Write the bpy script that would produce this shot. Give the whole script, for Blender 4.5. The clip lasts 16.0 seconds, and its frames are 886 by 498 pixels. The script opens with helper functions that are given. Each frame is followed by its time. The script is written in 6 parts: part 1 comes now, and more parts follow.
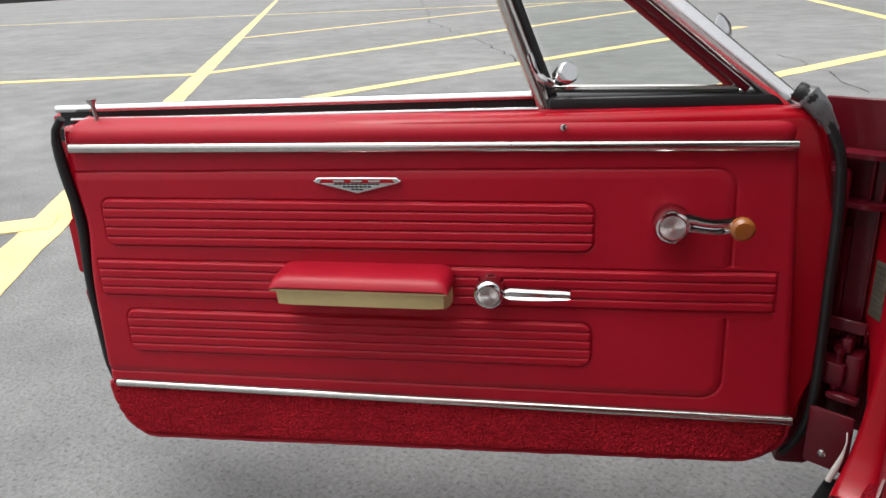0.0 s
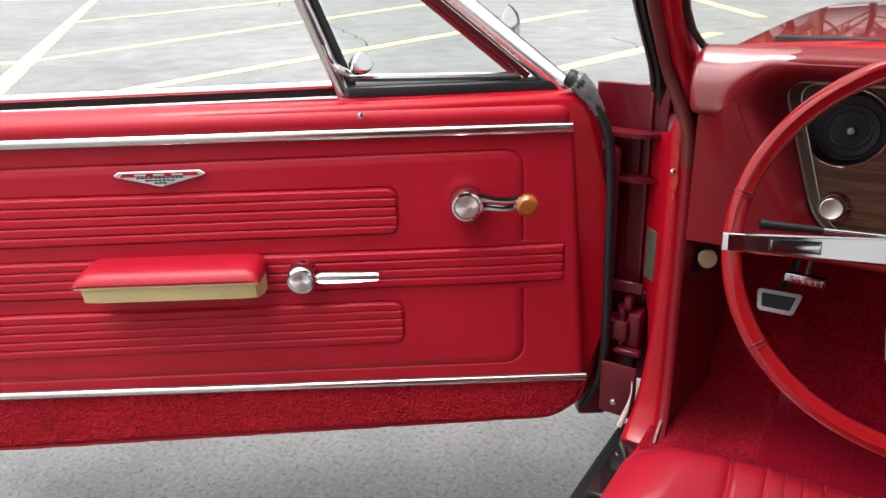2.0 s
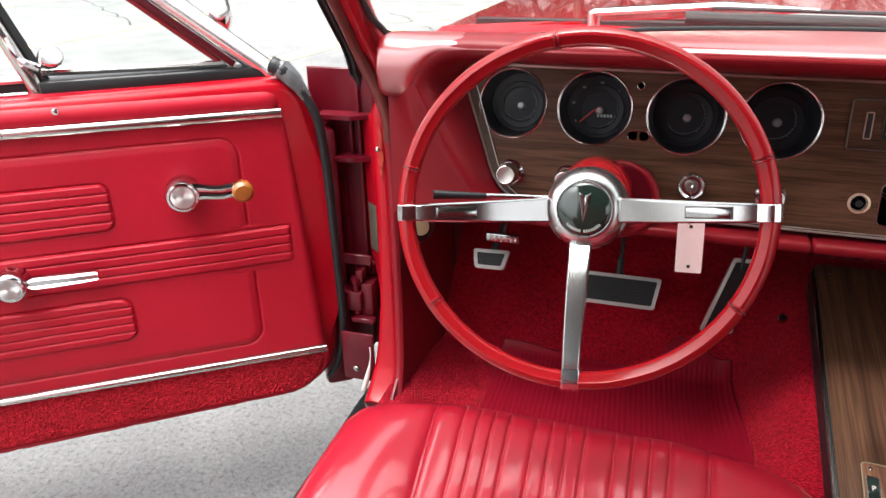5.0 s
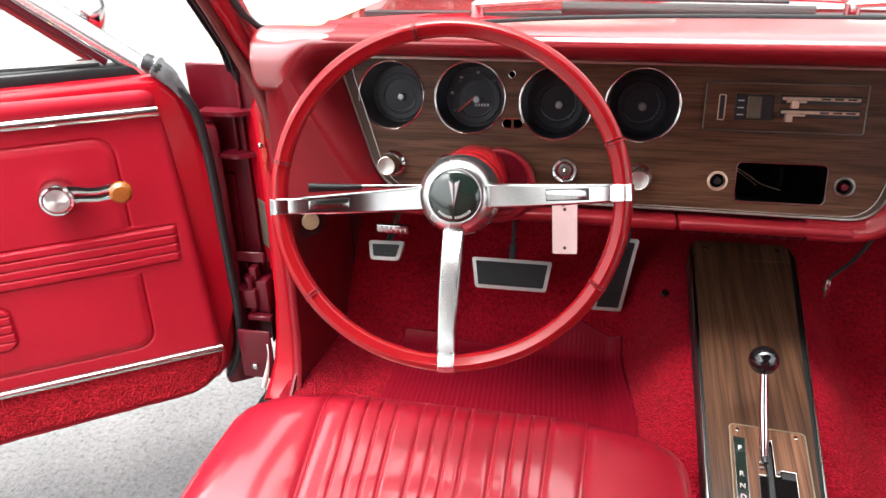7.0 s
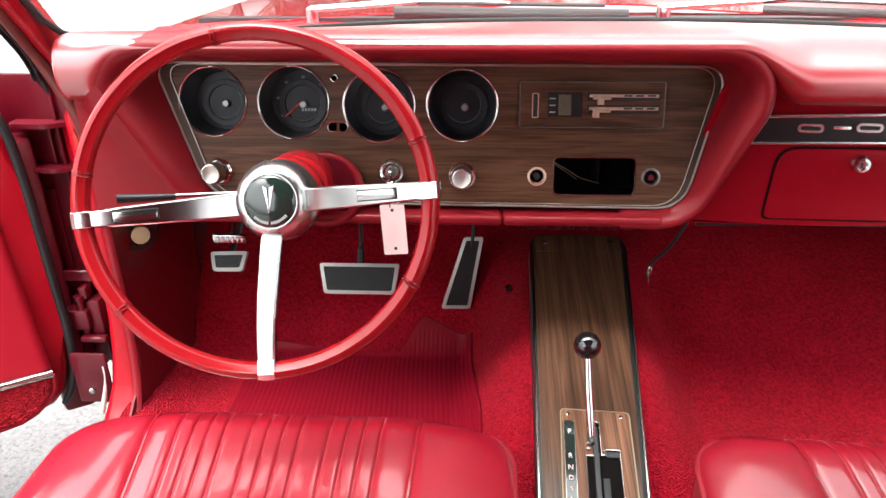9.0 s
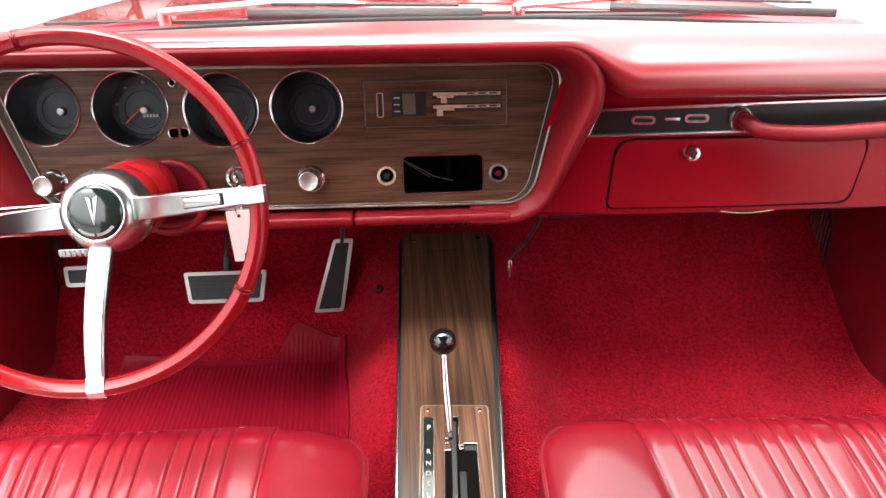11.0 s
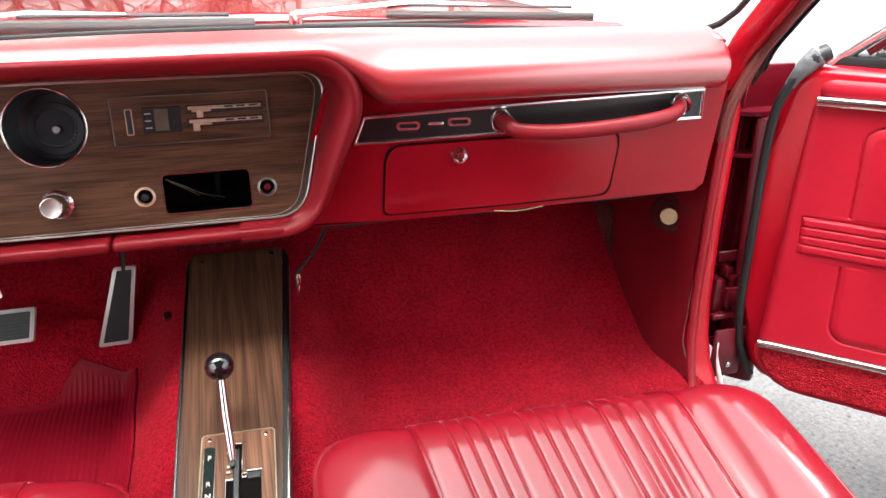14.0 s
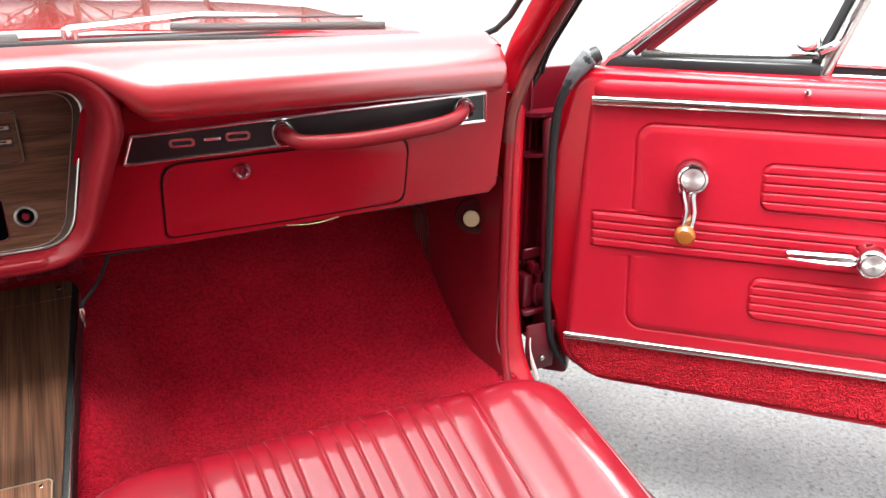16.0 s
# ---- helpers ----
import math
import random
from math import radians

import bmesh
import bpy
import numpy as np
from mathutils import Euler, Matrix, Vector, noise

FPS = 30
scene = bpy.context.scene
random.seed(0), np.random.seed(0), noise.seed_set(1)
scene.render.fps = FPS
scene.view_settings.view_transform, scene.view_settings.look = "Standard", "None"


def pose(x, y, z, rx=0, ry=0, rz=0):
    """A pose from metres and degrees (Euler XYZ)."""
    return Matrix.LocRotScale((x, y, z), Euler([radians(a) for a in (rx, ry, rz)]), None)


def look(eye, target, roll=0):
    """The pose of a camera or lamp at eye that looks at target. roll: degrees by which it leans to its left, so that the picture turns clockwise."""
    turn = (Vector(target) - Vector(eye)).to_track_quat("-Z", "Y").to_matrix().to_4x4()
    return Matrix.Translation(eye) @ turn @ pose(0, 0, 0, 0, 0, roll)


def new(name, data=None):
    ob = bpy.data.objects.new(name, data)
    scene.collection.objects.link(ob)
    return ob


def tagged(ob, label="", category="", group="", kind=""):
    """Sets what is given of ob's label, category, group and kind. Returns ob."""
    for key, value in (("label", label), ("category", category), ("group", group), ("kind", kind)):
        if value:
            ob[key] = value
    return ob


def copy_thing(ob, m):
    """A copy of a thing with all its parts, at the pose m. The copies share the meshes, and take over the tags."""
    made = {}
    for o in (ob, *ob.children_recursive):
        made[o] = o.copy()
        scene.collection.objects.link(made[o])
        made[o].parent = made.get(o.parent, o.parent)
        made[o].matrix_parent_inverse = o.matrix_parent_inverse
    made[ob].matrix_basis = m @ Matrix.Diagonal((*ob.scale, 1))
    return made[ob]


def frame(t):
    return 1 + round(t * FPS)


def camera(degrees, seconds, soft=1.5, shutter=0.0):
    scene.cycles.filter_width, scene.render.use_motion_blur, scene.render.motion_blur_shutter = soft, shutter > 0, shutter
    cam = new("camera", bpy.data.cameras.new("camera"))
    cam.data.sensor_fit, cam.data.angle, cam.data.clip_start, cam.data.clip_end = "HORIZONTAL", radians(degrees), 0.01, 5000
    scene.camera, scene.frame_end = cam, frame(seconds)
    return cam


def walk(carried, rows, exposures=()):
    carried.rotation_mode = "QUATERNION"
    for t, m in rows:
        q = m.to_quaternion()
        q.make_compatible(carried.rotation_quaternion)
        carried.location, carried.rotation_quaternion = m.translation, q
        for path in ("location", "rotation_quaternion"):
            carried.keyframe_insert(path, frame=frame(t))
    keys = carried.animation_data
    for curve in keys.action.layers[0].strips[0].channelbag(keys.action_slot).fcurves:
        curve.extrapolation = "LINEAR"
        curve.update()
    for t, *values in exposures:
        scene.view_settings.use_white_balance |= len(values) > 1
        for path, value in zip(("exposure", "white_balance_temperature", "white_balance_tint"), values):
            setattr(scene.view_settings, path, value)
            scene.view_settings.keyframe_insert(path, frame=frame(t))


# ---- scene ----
cam = camera(63.3, 16.0)
METRES = 0.765
BASE = pose(-0.5890, -1.1013, 0.9791, -20.947, 2.907, 44.192)
ROWS = [
    (0.0, 0.0, 0.0, 0.0, 0.0, 0.0, -0.0),
    (0.5, 0.0278, -0.0059, -0.0045, -1.67, -0.18, 0.72),
    (1.0, 0.0575, -0.0184, -0.0061, -3.85, -0.58, 1.22),
    (1.5, 0.0838, -0.0399, -0.0033, -7.09, -1.08, 1.85),
    (2.0, 0.1172, -0.0668, -0.0043, -10.33, -1.5, 3.07),
    (2.5, 0.1514, -0.0888, -0.004, -13.29, -2.01, 4.53),
    (3.0, 0.1794, -0.1122, -0.0047, -16.28, -2.39, 5.6),
    (3.5, 0.199, -0.1347, -0.0039, -19.31, -3.0, 6.18),
    (4.0, 0.2223, -0.1551, -0.0045, -21.99, -3.68, 6.69),
    (6.5, 0.3131, -0.2303, -0.0243, -29.6, -6.15, 9.42),
    (7.0, 0.3331, -0.246, -0.0308, -31.3, -6.22, 9.88),
    (7.5, 0.3576, -0.2619, -0.0384, -33.58, -6.21, 10.18),
    (8.0, 0.3777, -0.2766, -0.0463, -35.85, -6.39, 10.64),
    (8.5, 0.4002, -0.2934, -0.0552, -37.84, -6.81, 11.35),
    (9.0, 0.4287, -0.3199, -0.0641, -39.81, -7.2, 11.96),
    (11.5, 0.5392, -0.4202, -0.0999, -48.04, -9.05, 14.3),
    (12.0, 0.5563, -0.4323, -0.1091, -49.94, -9.67, 14.77),
    (12.5, 0.5798, -0.4575, -0.1165, -52.22, -10.11, 15.12),
    (13.0, 0.5978, -0.4778, -0.1219, -54.47, -10.26, 15.31),
    (13.5, 0.6156, -0.4965, -0.128, -56.39, -10.54, 15.91),
    (14.0, 0.6373, -0.5162, -0.1351, -58.21, -11.06, 16.42),
    (14.5, 0.6551, -0.5357, -0.1445, -60.18, -11.6, 16.71),
    (15.0, 0.6697, -0.5628, -0.152, -62.32, -12.08, 17.13),
    (15.5, 0.6959, -0.6022, -0.1686, -65.34, -12.78, 17.99),
    (16.0, 0.7216, -0.6368, -0.1843, -69.32, -13.56, 18.6),
]
EXPOSURES = [(0.0, 0.84), (1.0, 1.08), (2.0, 1.52), (3.0, 1.74), (4.0, 1.90), (6.5, 2.36), (9.0, 2.64), (12.5, 2.74), (16.0, 2.68)]
walk(cam, [(t, BASE @ pose(METRES * x, METRES * y, METRES * z, 90 + pitch, roll, yaw)) for t, x, y, z, yaw, pitch, roll in ROWS], EXPOSURES)

# ---- world and light: bright overcast ----
world = bpy.data.worlds.new("overcast")
scene.world = world
world.use_nodes = True
wn = world.node_tree
wn.nodes.clear()
sky = wn.nodes.new("ShaderNodeTexSky")
sky.sky_type, sky.sun_disc = "NISHITA", False
sky.sun_elevation, sky.sun_rotation = radians(75), radians(228)
sky.air_density, sky.dust_density = 1.0, 6.0
pale = wn.nodes.new("ShaderNodeHueSaturation")
pale.inputs["Saturation"].default_value = 0.12
back = wn.nodes.new("ShaderNodeBackground")
back.inputs["Strength"].default_value = 0.15
wout = wn.nodes.new("ShaderNodeOutputWorld")
wn.links.new(sky.outputs[0], pale.inputs["Color"])
wn.links.new(pale.outputs[0], back.inputs["Color"])
wn.links.new(back.outputs[0], wout.inputs["Surface"])
sun = new("sun", bpy.data.lights.new("sun", "SUN"))
sun.data.energy, sun.data.angle, sun.data.color = 0.55, radians(70), (1.0, 0.98, 0.95)
sun.matrix_world = look((-1.2, -1.06, 6.0), (0, 0, 0))


# ---- materials ----
def nodes_of(name):
    m = bpy.data.materials.new(name)
    m.use_nodes = True
    nt = m.node_tree
    return m, nt, nt.nodes["Principled BSDF"]


def texco(nt, scale=(1, 1, 1), rot=(0, 0, 0)):
    tc = nt.nodes.new("ShaderNodeTexCoord")
    mp = nt.nodes.new("ShaderNodeMapping")
    mp.inputs["Scale"].default_value = scale
    mp.inputs["Rotation"].default_value = [radians(a) for a in rot]
    nt.links.new(tc.outputs["Object"], mp.inputs["Vector"])
    return mp.outputs[0]


def noise_of(nt, vec, scale, detail=4.0, rough=0.55):
    n = nt.nodes.new("ShaderNodeTexNoise")
    n.inputs["Scale"].default_value, n.inputs["Detail"].default_value, n.inputs["Roughness"].default_value = scale, detail, rough
    nt.links.new(vec, n.inputs["Vector"])
    return n.outputs["Fac"]


def ramp_of(nt, fac, stops):
    r = nt.nodes.new("ShaderNodeValToRGB")
    el = r.color_ramp.elements
    while len(el) < len(stops):
        el.new(0.5)
    for e, (p, c) in zip(el, stops):
        e.position, e.color = p, (*c, 1)
    nt.links.new(fac, r.inputs["Fac"])
    return r.outputs["Color"]


def bump_of(nt, fac, strength, distance, normal=None):
    b = nt.nodes.new("ShaderNodeBump")
    b.inputs["Strength"].default_value, b.inputs["Distance"].default_value = strength, distance
    nt.links.new(fac, b.inputs["Height"])
    if normal is not None:
        nt.links.new(normal, b.inputs["Normal"])
    return b.outputs["Normal"]


def mixed(c, k):
    return tuple(min(1.0, v * k) for v in c)


def plain(name, color, rough=0.5, metal=0.0, coat=0.0, vary=0.12, grain=0.0, grain_scale=900.0, big=6.0, wear=0.08, spec=0.5, coat_rough=0.05, dent=0.12):
    """A surface with variation at two scales, and fine grain."""
    m, nt, p = nodes_of(name)
    v = texco(nt)
    broad = noise_of(nt, v, big, 5.0)
    fine = noise_of(nt, v, big * 14, 4.0)
    mixf = nt.nodes.new("ShaderNodeMath")
    mixf.operation = "ADD"
    half = nt.nodes.new("ShaderNodeMath")
    half.operation = "MULTIPLY"
    half.inputs[1].default_value = 0.4
    nt.links.new(fine, half.inputs[0])
    nt.links.new(broad, mixf.inputs[0])
    nt.links.new(half.outputs[0], mixf.inputs[1])
    col = ramp_of(nt, mixf.outputs[0], [(0.35, mixed(color, 1 - vary)), (1.0, mixed(color, 1 + vary))])
    nt.links.new(col, p.inputs["Base Color"])
    rr = nt.nodes.new("ShaderNodeMapRange")
    rr.inputs["To Min"].default_value, rr.inputs["To Max"].default_value = max(0.02, rough - wear), min(1.0, rough + wear)
    nt.links.new(broad, rr.inputs["Value"])
    nt.links.new(rr.outputs[0], p.inputs["Roughness"])
    p.inputs["Metallic"].default_value = metal
    p.inputs["Coat Weight"].default_value, p.inputs["Coat Roughness"].default_value = coat, coat_rough
    p.inputs["Specular IOR Level"].default_value = spec
    if grain:
        g = noise_of(nt, v, grain_scale * 0.6, 2.0, 0.6)
        nt.links.new(bump_of(nt, g, grain, 0.0008, bump_of(nt, broad, dent, 0.004)), p.inputs["Normal"])
    return m


def carpet_mat(name, color, pile=170.0):
    m, nt, p = nodes_of(name)
    v = texco(nt)
    loops = nt.nodes.new("ShaderNodeTexVoronoi")
    loops.inputs["Scale"].default_value = 330.0
    nt.links.new(v, loops.inputs["Vector"])
    broad = noise_of(nt, v, 9.0, 6.0)
    tuft = noise_of(nt, v, pile, 3.0, 0.7)
    a = ramp_of(nt, tuft, [(0.34, mixed(color, 0.60)), (0.66, mixed(color, 1.26))])
    b = ramp_of(nt, broad, [(0.34, (0.80, 0.80, 0.80)), (0.66, (1.06, 1.06, 1.06))])
    mx = nt.nodes.new("ShaderNodeMixRGB")
    mx.blend_type = "MULTIPLY"
    mx.inputs[0].default_value = 1.0
    nt.links.new(a, mx.inputs[1])
    nt.links.new(b, mx.inputs[2])
    nt.links.new(mx.outputs[0], p.inputs["Base Color"])
    p.inputs["Roughness"].default_value = 0.95
    p.inputs["Specular IOR Level"].default_value = 0.04
    p.inputs["Sheen Weight"].default_value = 0.08
    p.inputs["Sheen Tint"].default_value = (1.0, 0.25, 0.3, 1)
    nt.links.new(bump_of(nt, loops.outputs["Distance"], 1.0, 0.004, bump_of(nt, tuft, 0.8, 0.004)), p.inputs["Normal"])
    return m


def wood_mat(name, along, light=1.0, lacquer=0.0):
    """Walnut grain vinyl, its grain along x ('x') or y ('y')."""
    m, nt, p = nodes_of(name)
    stretch = (1.2, 16, 16) if along == "x" else (30, 1.0, 1.0)
    v = texco(nt, stretch)
    w = nt.nodes.new("ShaderNodeTexNoise")
    w.inputs["Scale"].default_value, w.inputs["Detail"].default_value, w.inputs["Distortion"].default_value = 3.4, 7.0 if along == "x" else 2.5, 1.4 if along == "x" else 0.5
    nt.links.new(v, w.inputs["Vector"])
    base = ramp_of(nt, w.outputs["Fac"], [(0.28, mixed((0.038, 0.0160, 0.0088), light)), (0.46, mixed((0.078, 0.0345, 0.0190), light)), (0.62, mixed((0.106, 0.0500, 0.0285), light)), (0.8, mixed((0.057, 0.0250, 0.0138), light))])
    v2 = texco(nt, (4, 160, 160) if along == "x" else (170, 1.5, 1.5))
    pores = noise_of(nt, v2, 3.0, 2.0)
    dark = ramp_of(nt, pores, [(0.36, (0.45, 0.42, 0.4)), (0.5, (1, 1, 1))])
    mx = nt.nodes.new("ShaderNodeMixRGB")
    mx.blend_type = "MULTIPLY"
    mx.inputs[0].default_value = 0.8
    nt.links.new(base, mx.inputs[1])
    nt.links.new(dark, mx.inputs[2])
    nt.links.new(mx.outputs[0], p.inputs["Base Color"])
    p.inputs["Roughness"].default_value = 0.40
    p.inputs["Specular IOR Level"].default_value = 0.2
    p.inputs["Coat Weight"].default_value, p.inputs["Coat Roughness"].default_value = lacquer, 0.18
    nt.links.new(bump_of(nt, pores, 0.15, 0.0004), p.inputs["Normal"])
    return m


def asphalt_mat():
    m, nt, p = nodes_of("asphalt")
    v = texco(nt)
    broad = noise_of(nt, v, 0.35, 6.0)
    patch = noise_of(nt, v, 3.0, 6.0)
    stone = nt.nodes.new("ShaderNodeTexVoronoi")
    stone.inputs["Scale"].default_value = 130.0
    nt.links.new(v, stone.inputs["Vector"])
    spots = nt.nodes.new("ShaderNodeTexNoise")
    spots.inputs["Scale"].default_value, spots.inputs["Detail"].default_value = 95.0, 5.0
    nt.links.new(v, spots.inputs["Vector"])
    a = ramp_of(nt, broad, [(0.3, (0.182, 0.185, 0.183)), (0.7, (0.250, 0.254, 0.250))])
    b = ramp_of(nt, stone.outputs["Color"], [(0.2, (0.92, 0.92, 0.92)), (0.9, (1.05, 1.05, 1.05))])
    c = ramp_of(nt, patch, [(0.3, (0.80, 0.80, 0.81)), (0.7, (1.12, 1.12, 1.12))])
    clod = noise_of(nt, v, 85.0, 6.0, 0.75)
    e = ramp_of(nt, clod, [(0.38, (0.84, 0.84, 0.84)), (0.60, (1.07, 1.07, 1.07))])
    d = ramp_of(nt, spots.outputs["Fac"], [(0.32, (0.66, 0.66, 0.66)), (0.46, (1.0, 1.0, 1.0)), (0.70, (1.08, 1.08, 1.08))])
    for layer in (b, c, d, e):
        mx = nt.nodes.new("ShaderNodeMixRGB")
        mx.blend_type = "MULTIPLY"
        mx.inputs[0].default_value = 1.0
        nt.links.new(a, mx.inputs[1])
        nt.links.new(layer, mx.inputs[2])
        a = mx.outputs[0]
    nt.links.new(a, p.inputs["Base Color"])
    p.inputs["Roughness"].default_value = 0.85
    p.inputs["Specular IOR Level"].default_value = 0.3
    nt.links.new(bump_of(nt, stone.outputs["Distance"], 0.35, 0.004, bump_of(nt, clod, 0.6, 0.011)), p.inputs["Normal"])
    return m


def glass_mat(name, tint=(1, 1, 1), clear=0.9, ior=1.45):
    """Thin pane: mostly clear, with a glossy face."""
    m, nt, p = nodes_of(name)
    nt.nodes.remove(p)
    tr = nt.nodes.new("ShaderNodeBsdfTransparent")
    tr.inputs["Color"].default_value = (*mixed(tint, clear), 1)
    gl = nt.nodes.new("ShaderNodeBsdfGlossy")
    gl.inputs["Roughness"].default_value = 0.02
    fr = nt.nodes.new("ShaderNodeFresnel")
    fr.inputs["IOR"].default_value = ior
    mx = nt.nodes.new("ShaderNodeMixShader")
    nt.links.new(fr.outputs[0], mx.inputs[0])
    nt.links.new(tr.outputs[0], mx.inputs[1])
    nt.links.new(gl.outputs[0], mx.inputs[2])
    nt.links.new(mx.outputs[0], nt.nodes["Material Output"].inputs["Surface"])
    return m


RED_VINYL = plain("red_vinyl", (0.33, 0.0062, 0.0182), 0.42, grain=0.08, vary=0.12, spec=0.22)
RED_LEATHER = plain("red_seat_vinyl", (0.305, 0.0058, 0.018), 0.38, wear=0.06, vary=0.14, spec=0.36, coat=0.9, coat_rough=0.11, grain=0.22, big=11.0, dent=0.5)
RED_ARM = plain("red_armrest_vinyl", (0.30, 0.0060, 0.017), 0.36, vary=0.12, spec=0.25, grain=0.06)
RED_PAD = plain("red_dash_pad", (0.275, 0.0075, 0.013), 0.36, vary=0.06, wear=0.04, spec=0.45, coat=1.0, coat_rough=0.28)
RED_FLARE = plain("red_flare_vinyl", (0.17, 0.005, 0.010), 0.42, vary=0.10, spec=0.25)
RED_PAINT = plain("red_paint", (0.34, 0.004, 0.012), 0.20, vary=0.08, wear=0.04, spec=0.30)
HOOD_PAINT = plain("red_hood_clearcoat", (0.38, 0.004, 0.012), 0.16, coat=1.0, vary=0.08, wear=0.03, spec=0.25, coat_rough=0.03)
RUST = plain("orange_primer_chip", (0.40, 0.030, 0.012), 0.6, vary=0.3, big=60)
GAP_RED = plain("dark_red_gap", (0.022, 0.0015, 0.0025), 0.7, spec=0.1)
RED_SEAM = plain("pale_red_seam", (0.42, 0.05, 0.06), 0.45)
RED_SATIN = plain("red_satin_paint", (0.265, 0.0045, 0.012), 0.20, vary=0.08, wear=0.04, spec=0.25)
# the body's red again, darkened so its colour holds the shade of gaps
RED_SHADE = plain("red_paint_in_shade", (0.090, 0.002, 0.008), 0.38, coat=0.15, vary=0.3, big=14, spec=0.3)
RED_RIM = plain("red_wheel_plastic", (0.27, 0.0065, 0.0100), 0.13, vary=0.10, wear=0.03, spec=0.38)
RED_PLASTIC = plain("red_plastic", (0.19, 0.006, 0.012), 0.42, vary=0.15, spec=0.35)
WELT = plain("faded_welt", (0.115, 0.020, 0.016), 0.45, vary=0.25, big=20)
SATIN_TRIM = plain("satin_bright_trim", (0.82, 0.82, 0.82), 0.24, metal=1.0, vary=0.06)
CARPET = carpet_mat("red_loop_carpet", (0.385, 0.0056, 0.0185))
DOOR_CARPET = carpet_mat("faded_red_loop_carpet", (0.44, 0.015, 0.026), 190.0)
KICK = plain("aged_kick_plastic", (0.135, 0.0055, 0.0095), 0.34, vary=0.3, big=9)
MAT_VINYL = plain("clear_red_vinyl", (0.20, 0.0042, 0.0135), 0.40, vary=0.12, spec=0.14)
for vinyl, ior in ((RED_PAD, 2.15), (RED_LEATHER, 1.8)):
    vinyl.node_tree.nodes["Principled BSDF"].inputs["Coat IOR"].default_value = ior
WOOD_X = wood_mat("walnut_across", "x")
WOOD_Y = wood_mat("walnut_along", "y", 1.12, 0.35)
WOOD_TAN = wood_mat("pale_walnut", "y", 2.4)
CHROME = plain("chrome", (0.62, 0.62, 0.62), 0.13, metal=1.0, vary=0.05, wear=0.05)
BRUSHED = plain("brushed_metal", (0.44, 0.436, 0.43), 0.17, metal=1.0, vary=0.05, wear=0.05)
HUB_METAL = plain("satin_hub_metal", (0.60, 0.61, 0.60), 0.27, metal=1.0, vary=0.05, wear=0.04)
TURNED = plain("turned_metal", (0.78, 0.77, 0.75), 0.55, metal=1.0, vary=0.05, wear=0.03)
tang = TURNED.node_tree.nodes.new("ShaderNodeTangent")
tang.direction_type, tang.axis = "RADIAL", "Y"
TURNED.node_tree.nodes["Principled BSDF"].inputs["Anisotropic"].default_value = 0.97
TURNED.node_tree.links.new(tang.outputs[0], TURNED.node_tree.nodes["Principled BSDF"].inputs["Tangent"])
KNOB_FACE = plain("turned_knob_face", (0.42, 0.39, 0.36), 0.38, metal=0.85, vary=0.12, big=80)
HUB_GREY = plain("dial_hub_grey", (0.34, 0.34, 0.33), 0.35, metal=0.6)
DULL_GOLD = plain("dull_gold_metal", (0.60, 0.44, 0.33), 0.32, metal=0.45, vary=0.25, big=90)
BAND_GREY = plain("grey_brown_band", (0.060, 0.040, 0.030), 0.55, vary=0.2, spec=0.15)
TRIM_LINE = plain("dulled_bright_line", (0.42, 0.39, 0.36), 0.34, metal=0.9, vary=0.15)
TRIM_GREY = plain("dulled_trim", (0.20, 0.19, 0.17), 0.38, metal=0.8, vary=0.12)
STAINLESS = plain("stainless_trim", (0.52, 0.505, 0.48), 0.22, metal=1.0, vary=0.08)
PEDAL_TRIM = plain("satin_pedal_trim", (0.50, 0.49, 0.47), 0.45, metal=0.55, vary=0.10)
RUBBER = plain("black_rubber", (0.011, 0.012, 0.013), 0.42, vary=0.3, grain=0.1, spec=0.35)
BLACK = plain("black_paint", (0.012, 0.012, 0.014), 0.40, vary=0.2)
BLACK_GLOSS = plain("black_ball_plastic", (0.008, 0.008, 0.009), 0.08, coat=1.0, vary=0.1, wear=0.02)
DIAL = plain("dial_black", (0.013, 0.0145, 0.018), 0.40, vary=0.25, spec=0.3)
DIM_MARK = plain("faint_dial_marking", (0.16, 0.17, 0.18), 0.5)
MARKING = plain("pale_marking", (0.42, 0.44, 0.42), 0.5)
NEEDLE = plain("red_needle", (0.7, 0.04, 0.02), 0.4)
AMBER = plain("amber_knob", (0.27, 0.088, 0.016), 0.24, coat=0.4, vary=0.2, big=40)
PALE_BEAD = plain("pale_bead", (0.62, 0.58, 0.54), 0.5, vary=0.25, big=40)
CREAM = plain("aged_cream_plastic", (0.52, 0.43, 0.20), 0.45, vary=0.15)
PALE_METAL = plain("worn_gilt_edge", (0.34, 0.29, 0.20), 0.4, metal=0.8, vary=0.15)
BUTTON = plain("ivory_button", (0.44, 0.35, 0.20), 0.4)
TAG = plain("pink_paper_tag", (0.80, 0.62, 0.60), 0.6)
VOID = plain("unlit_black", (0.006, 0.0045, 0.0045), 0.8, spec=0.05)
GREY_RUBBER = plain("weathered_grey_rubber", (0.085, 0.088, 0.092), 0.30, vary=0.6, big=45, grain=0.2, grain_scale=120, dent=0.8)
VENT_RED = plain("dull_maroon_vent", (0.040, 0.003, 0.005), 0.6, vary=0.3, spec=0.15)
SMOKED = plain("smoky_plastic", (0.085, 0.075, 0.055), 0.22, vary=0.35, big=50)
PLATE_BLACK = plain("black_insert", (0.008, 0.008, 0.009), 0.34, vary=0.2)
GREEN_BLACK = plain("dark_green_lens", (0.012, 0.022, 0.018), 0.12, coat=0.8)
ASPHALT = asphalt_mat()
